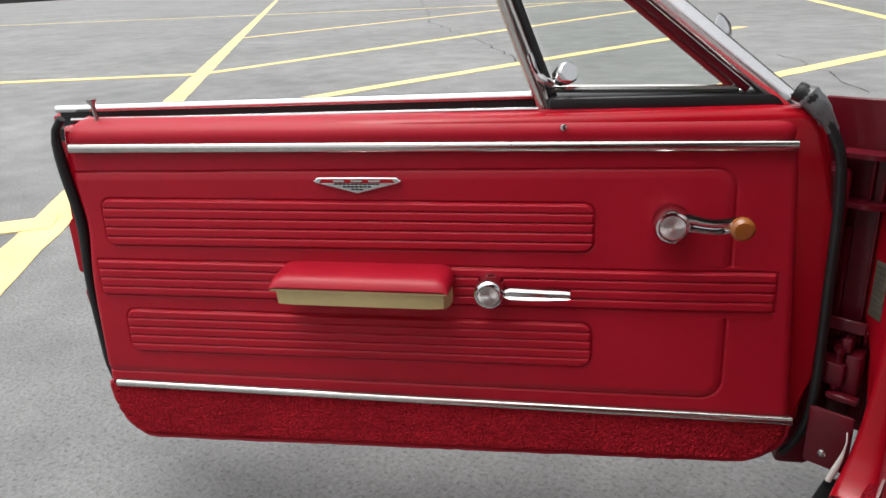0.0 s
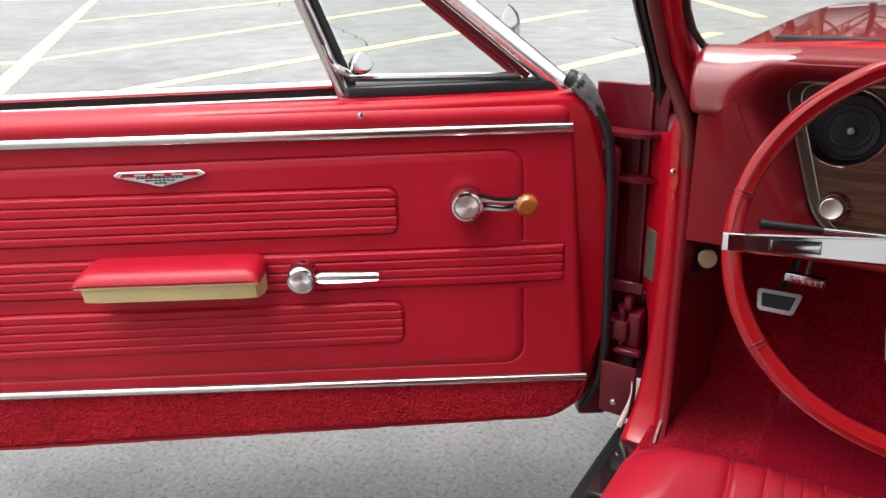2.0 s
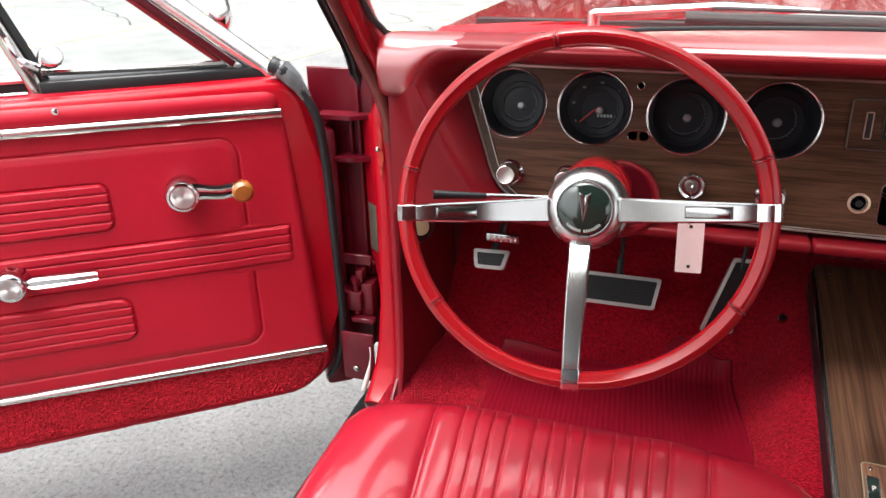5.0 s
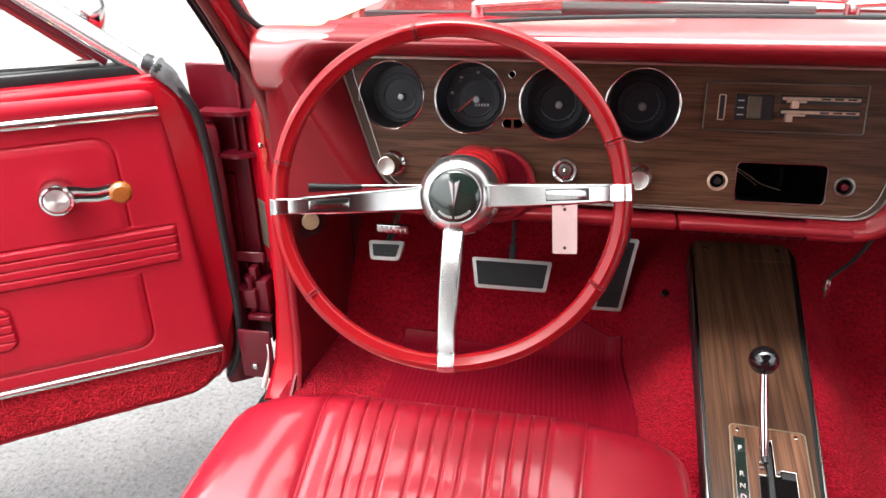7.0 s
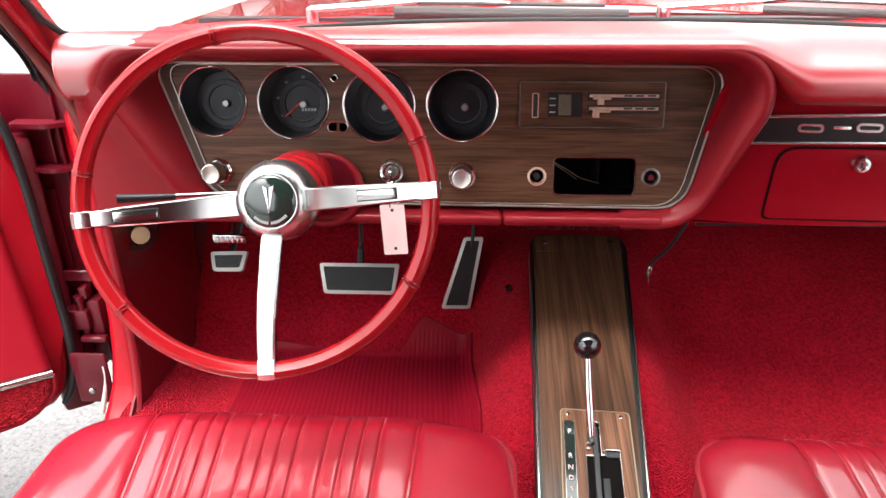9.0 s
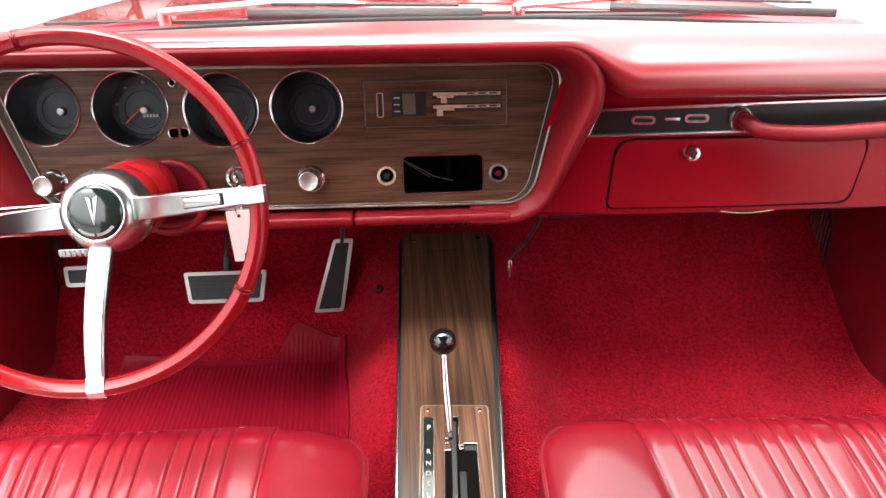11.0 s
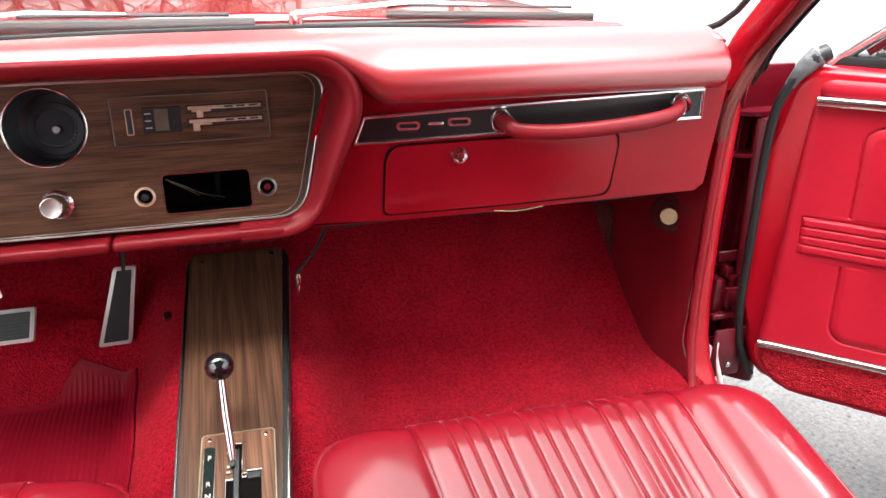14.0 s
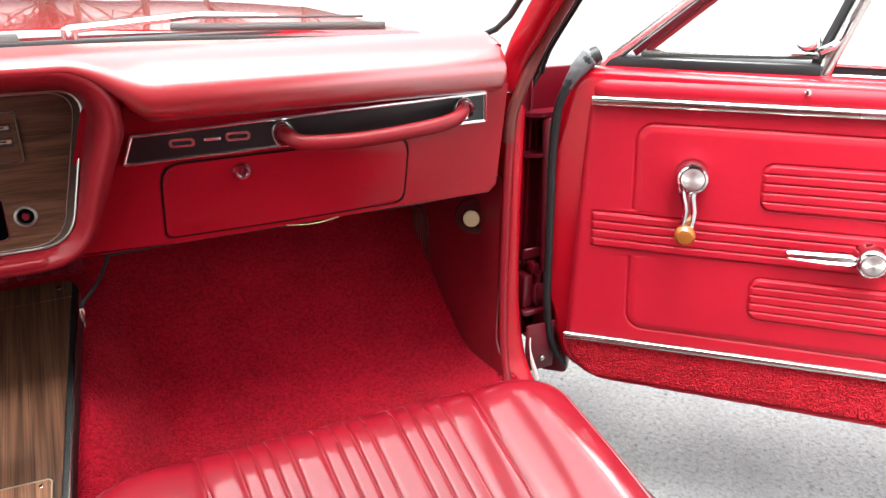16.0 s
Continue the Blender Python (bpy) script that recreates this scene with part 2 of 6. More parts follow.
YELLOW = plain("yellow_line_paint", (0.74, 0.56, 0.24), 0.75, vary=0.22, big=3.0, grain=0.5, grain_scale=140)
BARK = plain("grey_brown_bark", (0.10, 0.075, 0.055), 0.85, vary=0.3, big=3.0)
GRIT = plain("grit_stone", (0.14, 0.135, 0.13), 0.9, vary=0.9, big=30)
DARK_TAR = plain("tar_crack", (0.02, 0.02, 0.022), 0.9)
GLASS = glass_mat("window_glass", (0.96, 1.0, 0.97), 0.94)
DIAL_GLASS = glass_mat("coated_dial_glass", (0.97, 0.98, 1.0), 0.96, 1.12)
HEADLINER = plain("dark_headliner", (0.05, 0.04, 0.04), 0.8)
STICKER = plain("foil_sticker", (0.17, 0.16, 0.12), 0.4, metal=0.4, vary=0.3, big=60)


# ---- mesh helpers ----
FLIP, SHEAR = [False], [0.0]


def finish(bm, m=None):
    if m is not None:
        bmesh.ops.transform(bm, matrix=m, verts=bm.verts)
    return bm


def part(name, bm, material, parent, label="", smooth=38):
    """One mesh object under a thing or a part."""
    if SHEAR[0]:
        bmesh.ops.transform(bm, matrix=Matrix(((1, 0, -SHEAR[0], 0.745 * SHEAR[0]), (0, 1, 0, 0), (0, 0, 1, 0), (0, 0, 0, 1))), verts=bm.verts)
    if FLIP[0]:
        bmesh.ops.transform(bm, matrix=Matrix.Diagonal((1, -1, 1, 1)), verts=bm.verts)
        bmesh.ops.reverse_faces(bm, faces=bm.faces)
    me = bpy.data.meshes.new(name)
    bm.to_mesh(me)
    bm.free()
    me.polygons.foreach_set("use_smooth", [True] * len(me.polygons))
    me.set_sharp_from_angle(angle=radians(smooth))
    me.materials.append(material)
    ob = new(name, me)
    ob.parent = parent
    if label:
        tagged(ob, label)
    return ob


def thing(name, label, category, group="", kind="", m=None):
    ob = new(name)
    ob.empty_display_size = 0.05
    if m is not None:
        ob.matrix_world = m
    return tagged(ob, label, category, group, kind)


def merged(*bms):
    out = bmesh.new()
    for b in bms:
        me = bpy.data.meshes.new("join")
        b.to_mesh(me)
        b.free()
        out.from_mesh(me)
        bpy.data.meshes.remove(me)
    return out


def box(x0, x1, y0, y1, z0, z1, bev=0.002, seg=2, m=None):
    bm = bmesh.new()
    bmesh.ops.create_cube(bm, size=1, matrix=Matrix.Translation(((x0 + x1) / 2, (y0 + y1) / 2, (z0 + z1) / 2)) @ Matrix.Diagonal((abs(x1 - x0), abs(y1 - y0), abs(z1 - z0), 1)))
    if bev:
        bmesh.ops.bevel(bm, geom=bm.edges[:], offset=bev, segments=seg, profile=0.5, affect="EDGES")
    return finish(bm, m)


def prism(pts, h, bev=0.0, seg=2, m=None):
    """Outline in the xy plane, raised from z = 0 to h, its top edge rounded."""
    bm = bmesh.new()
    n = len(pts)
    area = sum(pts[i][0] * pts[(i + 1) % n][1] - pts[(i + 1) % n][0] * pts[i][1] for i in range(n))
    if area < 0:
        pts = pts[::-1]
    lo = [bm.verts.new((x, y, 0)) for x, y in pts]
    hi = [bm.verts.new((x, y, h)) for x, y in pts]
    bm.faces.new(lo[::-1])
    top = bm.faces.new(hi)
    for i in range(n):
        bm.faces.new((lo[i], lo[(i + 1) % n], hi[(i + 1) % n], hi[i]))
    if bev:
        bmesh.ops.bevel(bm, geom=list(top.edges), offset=bev, segments=seg, profile=0.5, affect="EDGES")
    return finish(bm, m)


def rounded(x0, x1, y0, y1, r, n=6):
    """Points of a rounded rectangle; r is one radius or four (from lower left, anticlockwise)."""
    rs = r if isinstance(r, (tuple, list)) else (r, r, r, r)
    pts = []
    for (cx, cy, a0), q in zip(((x0, y0, 180), (x1, y0, 270), (x1, y1, 0), (x0, y1, 90)), rs):
        ox, oy = cx + (q if cx == x0 else -q), cy + (q if cy == y0 else -q)
        for i in range(n + 1):
            a = radians(a0 + 90 * i / n)
            pts.append((ox + q * math.cos(a), oy + q * math.sin(a)))
    return pts


def round_poly(pts, radii, n=6):
    """A polygon whose corners are rounded by radii."""
    out = []
    k = len(pts)
    for i in range(k):
        p, a, b = Vector(pts[i]), Vector(pts[i - 1]), Vector(pts[(i + 1) % k])
        r = radii[i] if isinstance(radii, (list, tuple)) else radii
        u, v = (a - p), (b - p)
        d = min(r, u.length * 0.49, v.length * 0.49)
        s, e = p + u.normalized() * d, p + v.normalized() * d
        for j in range(n + 1):
            f = j / n
            q = s * (1 - f) ** 2 + p * 2 * f * (1 - f) + e * f * f
            out.append((q.x, q.y))
    return out


def lathe(profile, seg=32, m=None, cap=True):
    """Profile of (radius, z), turned round z."""
    bm = bmesh.new()
    rings = []
    for r, z in profile:
        if r < 1e-6:
            rings.append([bm.verts.new((0, 0, z))])
        else:
            rings.append([bm.verts.new((r * math.cos(2 * math.pi * i / seg), r * math.sin(2 * math.pi * i / seg), z)) for i in range(seg)])
    for a, b in zip(rings, rings[1:]):
        for i in range(seg):
            j = (i + 1) % seg
            if len(a) == 1 and len(b) > 1:
                bm.faces.new((a[0], b[j], b[i]))
            elif len(b) == 1 and len(a) > 1:
                bm.faces.new((a[i], a[j], b[0]))
            elif len(a) > 1:
                bm.faces.new((a[i], a[j], b[j], b[i]))
    bmesh.ops.recalc_face_normals(bm, faces=bm.faces)
    return finish(bm, m)


def loft(rings, closed_ring=True, closed_path=False, caps=True, m=None):
    bm = bmesh.new()
    vs = [[bm.verts.new(p) for p in ring] for ring in rings]
    k = len(vs[0])
    pairs = list(zip(vs, vs[1:])) + ([(vs[-1], vs[0])] if closed_path else [])
    for a, b in pairs:
        for i in range(k if closed_ring else k - 1):
            j = (i + 1) % k
            bm.faces.new((a[i], a[j], b[j], b[i]))
    if caps and closed_ring and not closed_path:
        bm.faces.new(vs[0][::-1])
        bm.faces.new(vs[-1])
    bmesh.ops.recalc_face_normals(bm, faces=bm.faces)
    return finish(bm, m)


def tube(path, r, seg=10, closed=False, m=None, flat=1.0, up=(0, 0, 1)):
    """A tube along points; r: a radius or one a point; flat squeezes it along the up side."""
    pts = [Vector(p) for p in path]
    n = len(pts)
    rings = []
    for i, p in enumerate(pts):
        a = pts[i - 1] if (i or closed) else pts[0]
        b = pts[(i + 1) % n] if (i < n - 1 or closed) else pts[-1]
        t = (b - a).normalized()
        upv = Vector(up)
        if abs(t.dot(upv)) > 0.95:
            upv = Vector((1, 0, 0))
        s = t.cross(upv).normalized()
        w = s.cross(t).normalized()
        q = r[i] if isinstance(r, (list, tuple)) else r
        rings.append([p + s * q * math.cos(2 * math.pi * k / seg) + w * q * flat * math.sin(2 * math.pi * k / seg) for k in range(seg)])
    return loft(rings, True, closed, not closed, m)


def spline(pts, n=8):
    """Catmull-Rom points through pts."""
    p = [Vector(q) for q in pts]
    p = [p[0] * 2 - p[1]] + p + [p[-1] * 2 - p[-2]]
    out = []
    for i in range(1, len(p) - 2):
        for j in range(n):
            t = j / n
            out.append(0.5 * (2 * p[i] + (p[i + 1] - p[i - 1]) * t + (2 * p[i - 1] - 5 * p[i] + 4 * p[i + 1] - p[i + 2]) * t * t + (3 * p[i] - p[i - 1] - 3 * p[i + 1] + p[i + 2]) * t ** 3))
    out.append(p[-2])
    return out


def sheet(fn, us, vs, thick=0.0, m=None):
    """A surface fn(u, v); with thick, a closed slab behind it."""
    bm = bmesh.new()
    front = [[bm.verts.new(fn(u, v)) for u in us] for v in vs]
    nu, nv = len(us), len(vs)
    for j in range(nv - 1):
        for i in range(nu - 1):
            bm.faces.new((front[j][i], front[j][i + 1], front[j + 1][i + 1], front[j + 1][i]))
    if thick:
        bm.normal_update()
        bmesh.ops.solidify(bm, geom=bm.faces[:], thickness=thick)
    return finish(bm, m)


def pierced(outer, holes, thick, m=None):
    """A panel in the xy plane, front at z = 0, with holes right through it."""
    bm = bmesh.new()
    edges = []
    for ring in [outer] + holes:
        vs = [bm.verts.new((x, y, 0)) for x, y in ring]
        edges += [bm.edges.new((vs[i], vs[(i + 1) % len(vs)])) for i in range(len(vs))]
    bmesh.ops.triangle_fill(bm, use_beauty=True, use_dissolve=False, edges=edges, normal=(0, 0, 1))
    r = bmesh.ops.extrude_face_region(bm, geom=bm.faces[:])
    bmesh.ops.translate(bm, vec=(0, 0, -thick), verts=[g for g in r["geom"] if isinstance(g, bmesh.types.BMVert)])
    bmesh.ops.recalc_face_normals(bm, faces=bm.faces)
    return finish(bm, m)


def circle(cx, cy, r, n=40):
    return [(cx + r * math.cos(2 * math.pi * i / n), cy + r * math.sin(2 * math.pi * i / n)) for i in range(n)]


def lettering(text, size, m, name, material, parent, depth=0.0006):
    """Raised letters as one mesh."""
    cu = bpy.data.curves.new(name, "FONT")
    cu.body, cu.size, cu.extrude, cu.align_x, cu.align_y = text, size, depth, "CENTER", "CENTER"
    tmp = bpy.data.objects.new("tmp", cu)
    me = bpy.data.meshes.new_from_object(tmp)
    bpy.data.objects.remove(tmp)
    me.transform(m)
    me.materials.clear()
    me.materials.append(material)
    ob = new(name, me)
    ob.parent = parent
    return ob


def lerp(a, b, f):
    return a + (b - a) * f


def smooth01(x):
    x = max(0.0, min(1.0, x))
    return x * x * (3 - 2 * x)


def steps(a, b, n):
    return [a + (b - a) * i / n for i in range(n + 1)]


# ---- ground ----
ground = part("ground", sheet(lambda u, v: (u, v, 0.0), steps(-150, 150, 30), steps(-150, 150, 30)), ASPHALT, None)
tagged(ground, "worn grey asphalt of an open parking lot", "ground", "", "structure")


STRIPES = [0]


def stripe(ax, ay, bx, by, width, label):
    STRIPES[0] += 1
    a, b = Vector((ax, ay)), Vector((bx, by))
    d = (b - a).normalized()
    n = Vector((-d.y, d.x)) * width / 2
    count = max(2, int((b - a).length / 0.12))
    rim = [[], []]
    for i in range(count + 1):
        p = a.lerp(b, i / count)
        for side, sg in ((0, 1), (1, -1)):
            j = 1 + 0.12 * noise.noise(Vector((p.x * 3.1, p.y * 3.1, sg))) + 0.07 * noise.noise(Vector((p.x * 11, p.y * 11, sg)))
            rim[side].append((p.x + n.x * sg * j, p.y + n.y * sg * j))
    bm = prism(rim[0] + rim[1][::-1], 0.002 + 0.0005 * STRIPES[0])
    ob = part("parking_line", finish(bm, Matrix.Translation((0, 0, 0.001))), YELLOW, None)
    return tagged(ob, label, "road marking", "painted parking lines", "structure")


stripe(-2.9, -1.0, -40.0, 24.9, 0.19, "long yellow painted parking line on grey asphalt")
for sx, sy, ex, ey in ((-4.1, -0.1, -2.6, 7.7), (-6.15, 1.3, -5.3, 10.2), (-8.86, 3.2, -9.2, 14.5), (-13.7, 6.6, -13.6, 17.5), (-34.0, 6.7, -12.2, 18.3)):
    stripe(sx, sy, ex, ey, 0.19, "narrow yellow painted stall line on grey asphalt")
for sx, sy, ex, ey in ((-4.1, -0.13, -6.0, -3.4), (-8.9, 3.1, -12.8, -0.1)):
    stripe(sx, sy, ex, ey, 0.19, "narrow yellow painted stall line on grey asphalt")
stripe(-2.5, 9.6, -7.5, 18.6, 0.17, "yellow painted line across the stall ends")


def crack(points, width):
    pts = []
    for a, b in zip(points, points[1:]):
        for i in range(12):
            p = Vector(a).lerp(Vector(b), i / 12)
            pts.append((p.x + 0.14 * noise.noise(Vector((p.x * 2.5, p.y * 2.5, 3))) + 0.04 * noise.noise(Vector((p.x * 9, p.y * 9, 3))), p.y + 0.14 * noise.noise(Vector((p.x * 2.5, p.y * 2.5, 9))) + 0.04 * noise.noise(Vector((p.x * 9, p.y * 9, 9)))))
    strip = bmesh.new()
    rows = []
    for i, p in enumerate(pts):
        a, b = Vector(pts[max(0, i - 1)]), Vector(pts[min(len(pts) - 1, i + 1)])
        d = (b - a).normalized()
        w = width * (0.35 + 1.1 * abs(noise.noise(Vector((p[0] * 4, p[1] * 4, 1)))))
        rows.append([strip.verts.new((p[0] - d.y * w, p[1] + d.x * w, 0.0016)), strip.verts.new((p[0] + d.y * w, p[1] - d.x * w, 0.0016))])
    for q, r in zip(rows, rows[1:]):
        strip.faces.new((q[0], q[1], r[1], r[0]))
    ob = part("asphalt_crack", strip, DARK_TAR, None)
    tagged(ob, "thin dark winding crack in the asphalt", "crack", "cracks in the asphalt", "structure")


crack([(-23.9, 21.4), (-17.0, 15.0), (-12.3, 10.5), (-8.2, 7.4), (-6.55, 6.15), (-5.56, 5.18)], 0.016)
crack([(-3.57, 7.08), (-2.72, 5.86), (-2.13, 4.89)], 0.011)


# loose grit on the asphalt
rng = random.Random(5)
grit_bm = bmesh.new()
for i in range(700):
    gx = rng.uniform(-3.2, -0.95) if i % 2 else rng.uniform(0.95, 3.0)
    gy = rng.uniform(-1.8, 1.6)
    r = rng.uniform(0.0012, 0.0040)
    bmesh.ops.create_icosphere(grit_bm, subdivisions=1, radius=r, matrix=Matrix.Translation((gx, gy, r * 0.35)) @ Matrix.Rotation(rng.uniform(0, 3), 4, "Z") @ Matrix.Diagonal((1.3, 0.9, 0.6, 1)))
grit = part("grit", grit_bm, GRIT, None)
tagged(grit, "loose dark and pale grit on the asphalt", "grit", "", "stuff")


# ---- bare trees beyond the lot, mirrored in the hood ----
def bare_tree(x, y, high, seed):
    rg = random.Random(seed)
    tree = thing("bare_tree", "tall leafless tree with grey brown branches beyond the lot", "tree", "trees beyond the lot", "", Matrix.Translation((x, y, 0)))
    limbs = []

    def grow(p, way, length, r, level):
        pts, q, d = [p], p, way.normalized()
        for i in range(5):
            d = (d + Vector((rg.uniform(-1, 1), rg.uniform(-1, 1), rg.uniform(-0.4, 0.8))) * (0.10 + 0.08 * level)).normalized()
            q = q + d * length / 5
            pts.append(q)
        limbs.append((level, tube(pts, [lerp(r, r * 0.40, i / 5) for i in range(6)], 7 if level < 2 else 3)))
        if level < 4:
            for i in range((13, 6, 5, 4)[level]):
                f = rg.uniform(0.10, 1.0)
                k = min(4, int(f * 5))
                side = Vector((rg.uniform(-1, 1), rg.uniform(-1, 1), rg.uniform(-0.1, 0.8)))
                grow(pts[k].lerp(pts[k + 1], f * 5 - k), (d * 0.5 + side.normalized()).normalized(), length * rg.uniform(0.45, 0.65), r * lerp(0.62, 0.36, f), level + 1)
    grow(Vector((0, 0, -0.1)), Vector((0, 0, 1)), high * 0.6, high * 0.012, 0)
    part("trunk", merged(*[b for lv, b in limbs if lv == 0]), BARK, tree)
    part("branches", merged(*[b for lv, b in limbs if lv > 0]), BARK, tree)
    return tree


grown = [bare_tree(-8.0, 27.0, 12.0, 40), bare_tree(0.5, 24.5, 11.0, 41), bare_tree(8.5, 28.0, 13.0, 42)]
for i in range(10):
    a = radians(-29 + 4.2 * i + 2.0 * math.sin(i * 2.4))
    far = 24.0 + 9.0 * (i * 0.618 % 1.0)
    copy_thing(grown[i % 3], Matrix.Translation((far * math.sin(a), far * math.cos(a), 0)) @ Matrix.Rotation(i * 1.9, 4, "Z") @ Matrix.Scale(0.75 + 0.40 * (i * 0.37 % 1.0), 4))


for i in range(14):
    a = radians(-29 + 2.2 * i + 1.2 * math.sin(i * 1.7))
    far = 33.0 + 8.0 * (i * 0.618 % 1.0)
    copy_thing(grown[(i + 1) % 3], Matrix.Translation((far * math.sin(a), far * math.cos(a), 0)) @ Matrix.Rotation(i * 2.3, 4, "Z") @ Matrix.Scale(1.25 + 0.35 * (i * 0.37 % 1.0), 4))


# ---- car body ----
def body_side(sg, dy):
    """Post, sill, kick panel, fender and hinge area of one side."""
    side = thing("door_opening", "red painted car door opening with sill and front post", "car body", "door openings", "structure")
    ring = []
    for y, z, x0, x1, w in ((-0.075, 0.766, 0.755, 0.778, 0.05), (-0.085, 0.74, 0.756, 0.786, 0.055), (-0.085, 0.55, 0.755, 0.786, 0.06), (-0.087, 0.40, 0.754, 0.790, 0.06),
                            (-0.092, 0.335, 0.752, 0.795, 0.06), (-0.100, 0.292, 0.751, 0.800, 0.055), (-0.114, 0.262, 0.750, 0.805, 0.05), (-0.130, 0.244, 0.748, 0.808, 0.05), (-0.140, 0.238, 0.748, 0.808, 0.05)):
        t = smooth01((0.34 - z) / 0.11)
        ny, nz = -math.cos(t * 1.35), math.sin(t * 1.35)
        pts = rounded(x0, x1, -w, 0.0, 0.012, 3)
        ring.append([Vector((sg * px, y + dy - py * 0 + ny * py + 0.0, z + nz * py)) for px, py in pts])
    part("front_post", loft(ring), RED_PAINT, side)
    rim = thing_sill(side, sg)
    pillar = [(0.765, -0.060, 0.77), (0.768, -0.072, 0.825), (0.770, -0.110, 0.875), (0.768, -0.165, 0.935), (0.755, -0.26, 1.04), (0.715, -0.42, 1.21), (0.685, -0.50, 1.30)]
    part("windshield_pillar", tube(spline([(sg * (x + 0.004), y + dy, z) for x, y, z in pillar], 6), 0.0235, 14, flat=0.8, up=(1, 0, 0)), RED_PAINT, side)
    rub = spline([(sg * (x + 0.040), y + dy - 0.010, z) for x, y, z in pillar], 6)
    part("pillar_weatherstrip", tube(rub, [0.0105 * smooth01(0.15 + i / 5) for i in range(len(rub))], 10, flat=1.25, up=(1, 0, 0)), RUBBER, side, "black rubber weatherstrip")
    for o in (-0.005, 0.004):
        part("strip_lip", tube([p + Vector((sg * o, -0.0115, -0.004)) for p in rub[3:]], 0.0022, 6), RUBBER, side)
    low = [(0.726, -0.128, 0.242), (0.728, -0.100, 0.270), (0.731, -0.078, 0.33), (0.734, -0.066, 0.42), (0.735, -0.064, 0.50), (0.736, -0.063, 0.65), (0.740, -0.062, 0.735)]
    part("post_welt", tube(spline([(sg * (x + 0.016), y + dy - 0.026, z) for x, y, z in low], 6), 0.0065, 10, flat=1.2, up=(1, 0, 0)), RED_PLASTIC, side, "red welt along the post")
    part("pillar_molding", tube(spline([(sg * (x + 0.020), y + dy - 0.026, z) for x, y, z in [(0.733, -0.060, 0.690), (0.738, -0.062, 0.745)] + pillar[1:]], 6), 0.0088, 12, flat=1.1, up=(1, 0, 0)), WELT, side, "faded brown red pillar welt")
    # pillar, plates and hinges: shade of the door gap put into the colour
    part("hinge_pillar", box(sg * 0.78, sg * 0.90, 0.15 + dy, 0.19 + dy, 0.20, 0.70, 0.006), RED_SHADE, side, "inner hinge pillar in red darkened for shade")
    flange = round_poly([(-0.018, 0.40), (-0.018, 0.72), (-0.010, 0.735), (0.036, 0.715), (0.042, 0.60), (0.040, 0.48), (0.016, 0.43), (0.004, 0.35), (-0.018, 0.32)], 0.012, 4)
    lean_m = Matrix(((sg * 0.75, 0, sg * 0.66, sg * 0.794), (0.66, 0, -0.75, dy - 0.045), (0, 1, 0, 0), (0, 0, 0, 1)))
    part("post_flange", prism(flange, 0.004, 0.0015, 2, lean_m), RED_PAINT, side, "glossy red outer face of the post")
    # fender, its rear edge in the gap of the door
    rings = []
    for y in steps(-0.015, 2.2, 24):
        d = max(0.0, (y - 1.2) / 1.0)
        top = 0.790 - 0.10 * smooth01(y / 0.28) - 0.06 * d * d
        rings.append([Vector((sg * x, y + dy, z)) for x, z in ((0.838, top - 0.010), (0.852, top - 0.003), (0.87, top), (0.898, top - 0.008), (0.915, top - 0.05), (0.92, 0.62), (0.915, 0.45), (0.89, 0.24), (0.878, 0.24), (0.905, 0.46), (0.91, 0.70), (0.888, top - 0.014), (0.87, top - 0.006), (0.852, top - 0.009), (0.838, top - 0.015))])
    part("front_fender", loft(rings), RED_PAINT, side)
    part("fender_end_plate", merged(box(sg * 0.806, sg * 0.921, -0.021 + dy, -0.0155 + dy, 0.28, 0.792, 0.002, 1), box(sg * 0.828, sg * 0.832, -0.030 + dy, -0.020 + dy, 0.28, 0.78, 0.001, 1), box(sg * 0.860, sg * 0.878, -0.027 + dy, -0.020 + dy, 0.30, 0.61, 0.003, 2)), RED_SHADE, side, "plate closing the fender, red darkened for shade")
    foot = part("lower_pillar_plate", box(sg * 0.800, sg * 0.862, -0.098 + dy, -0.091 + dy, 0.246, 0.345, 0.004, 2), RED_SHADE, side, "plate below the hinge, red darkened for shade")
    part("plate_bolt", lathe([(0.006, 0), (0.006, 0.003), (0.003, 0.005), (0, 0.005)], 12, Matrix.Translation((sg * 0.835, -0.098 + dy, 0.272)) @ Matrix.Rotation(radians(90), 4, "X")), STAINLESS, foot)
    # pale bead, thicker towards its lower end
    part("pale_bead", tube(spline([(sg * 0.806, -0.100 + dy, 0.322), (sg * 0.804, -0.104 + dy, 0.305), (sg * 0.808, -0.108 + dy, 0.275), (sg * 0.818, -0.112 + dy, 0.238)], 5), [0.0012 + 0.0035 * smooth01((i - 5) / 8) for i in range(16)], 8), PALE_BEAD, side, "pale bead in the corner of the post")
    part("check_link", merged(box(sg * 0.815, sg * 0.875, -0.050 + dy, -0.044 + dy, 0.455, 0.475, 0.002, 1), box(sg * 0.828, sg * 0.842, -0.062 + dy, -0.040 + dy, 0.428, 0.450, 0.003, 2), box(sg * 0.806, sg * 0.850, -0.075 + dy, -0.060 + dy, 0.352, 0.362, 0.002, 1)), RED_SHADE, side)
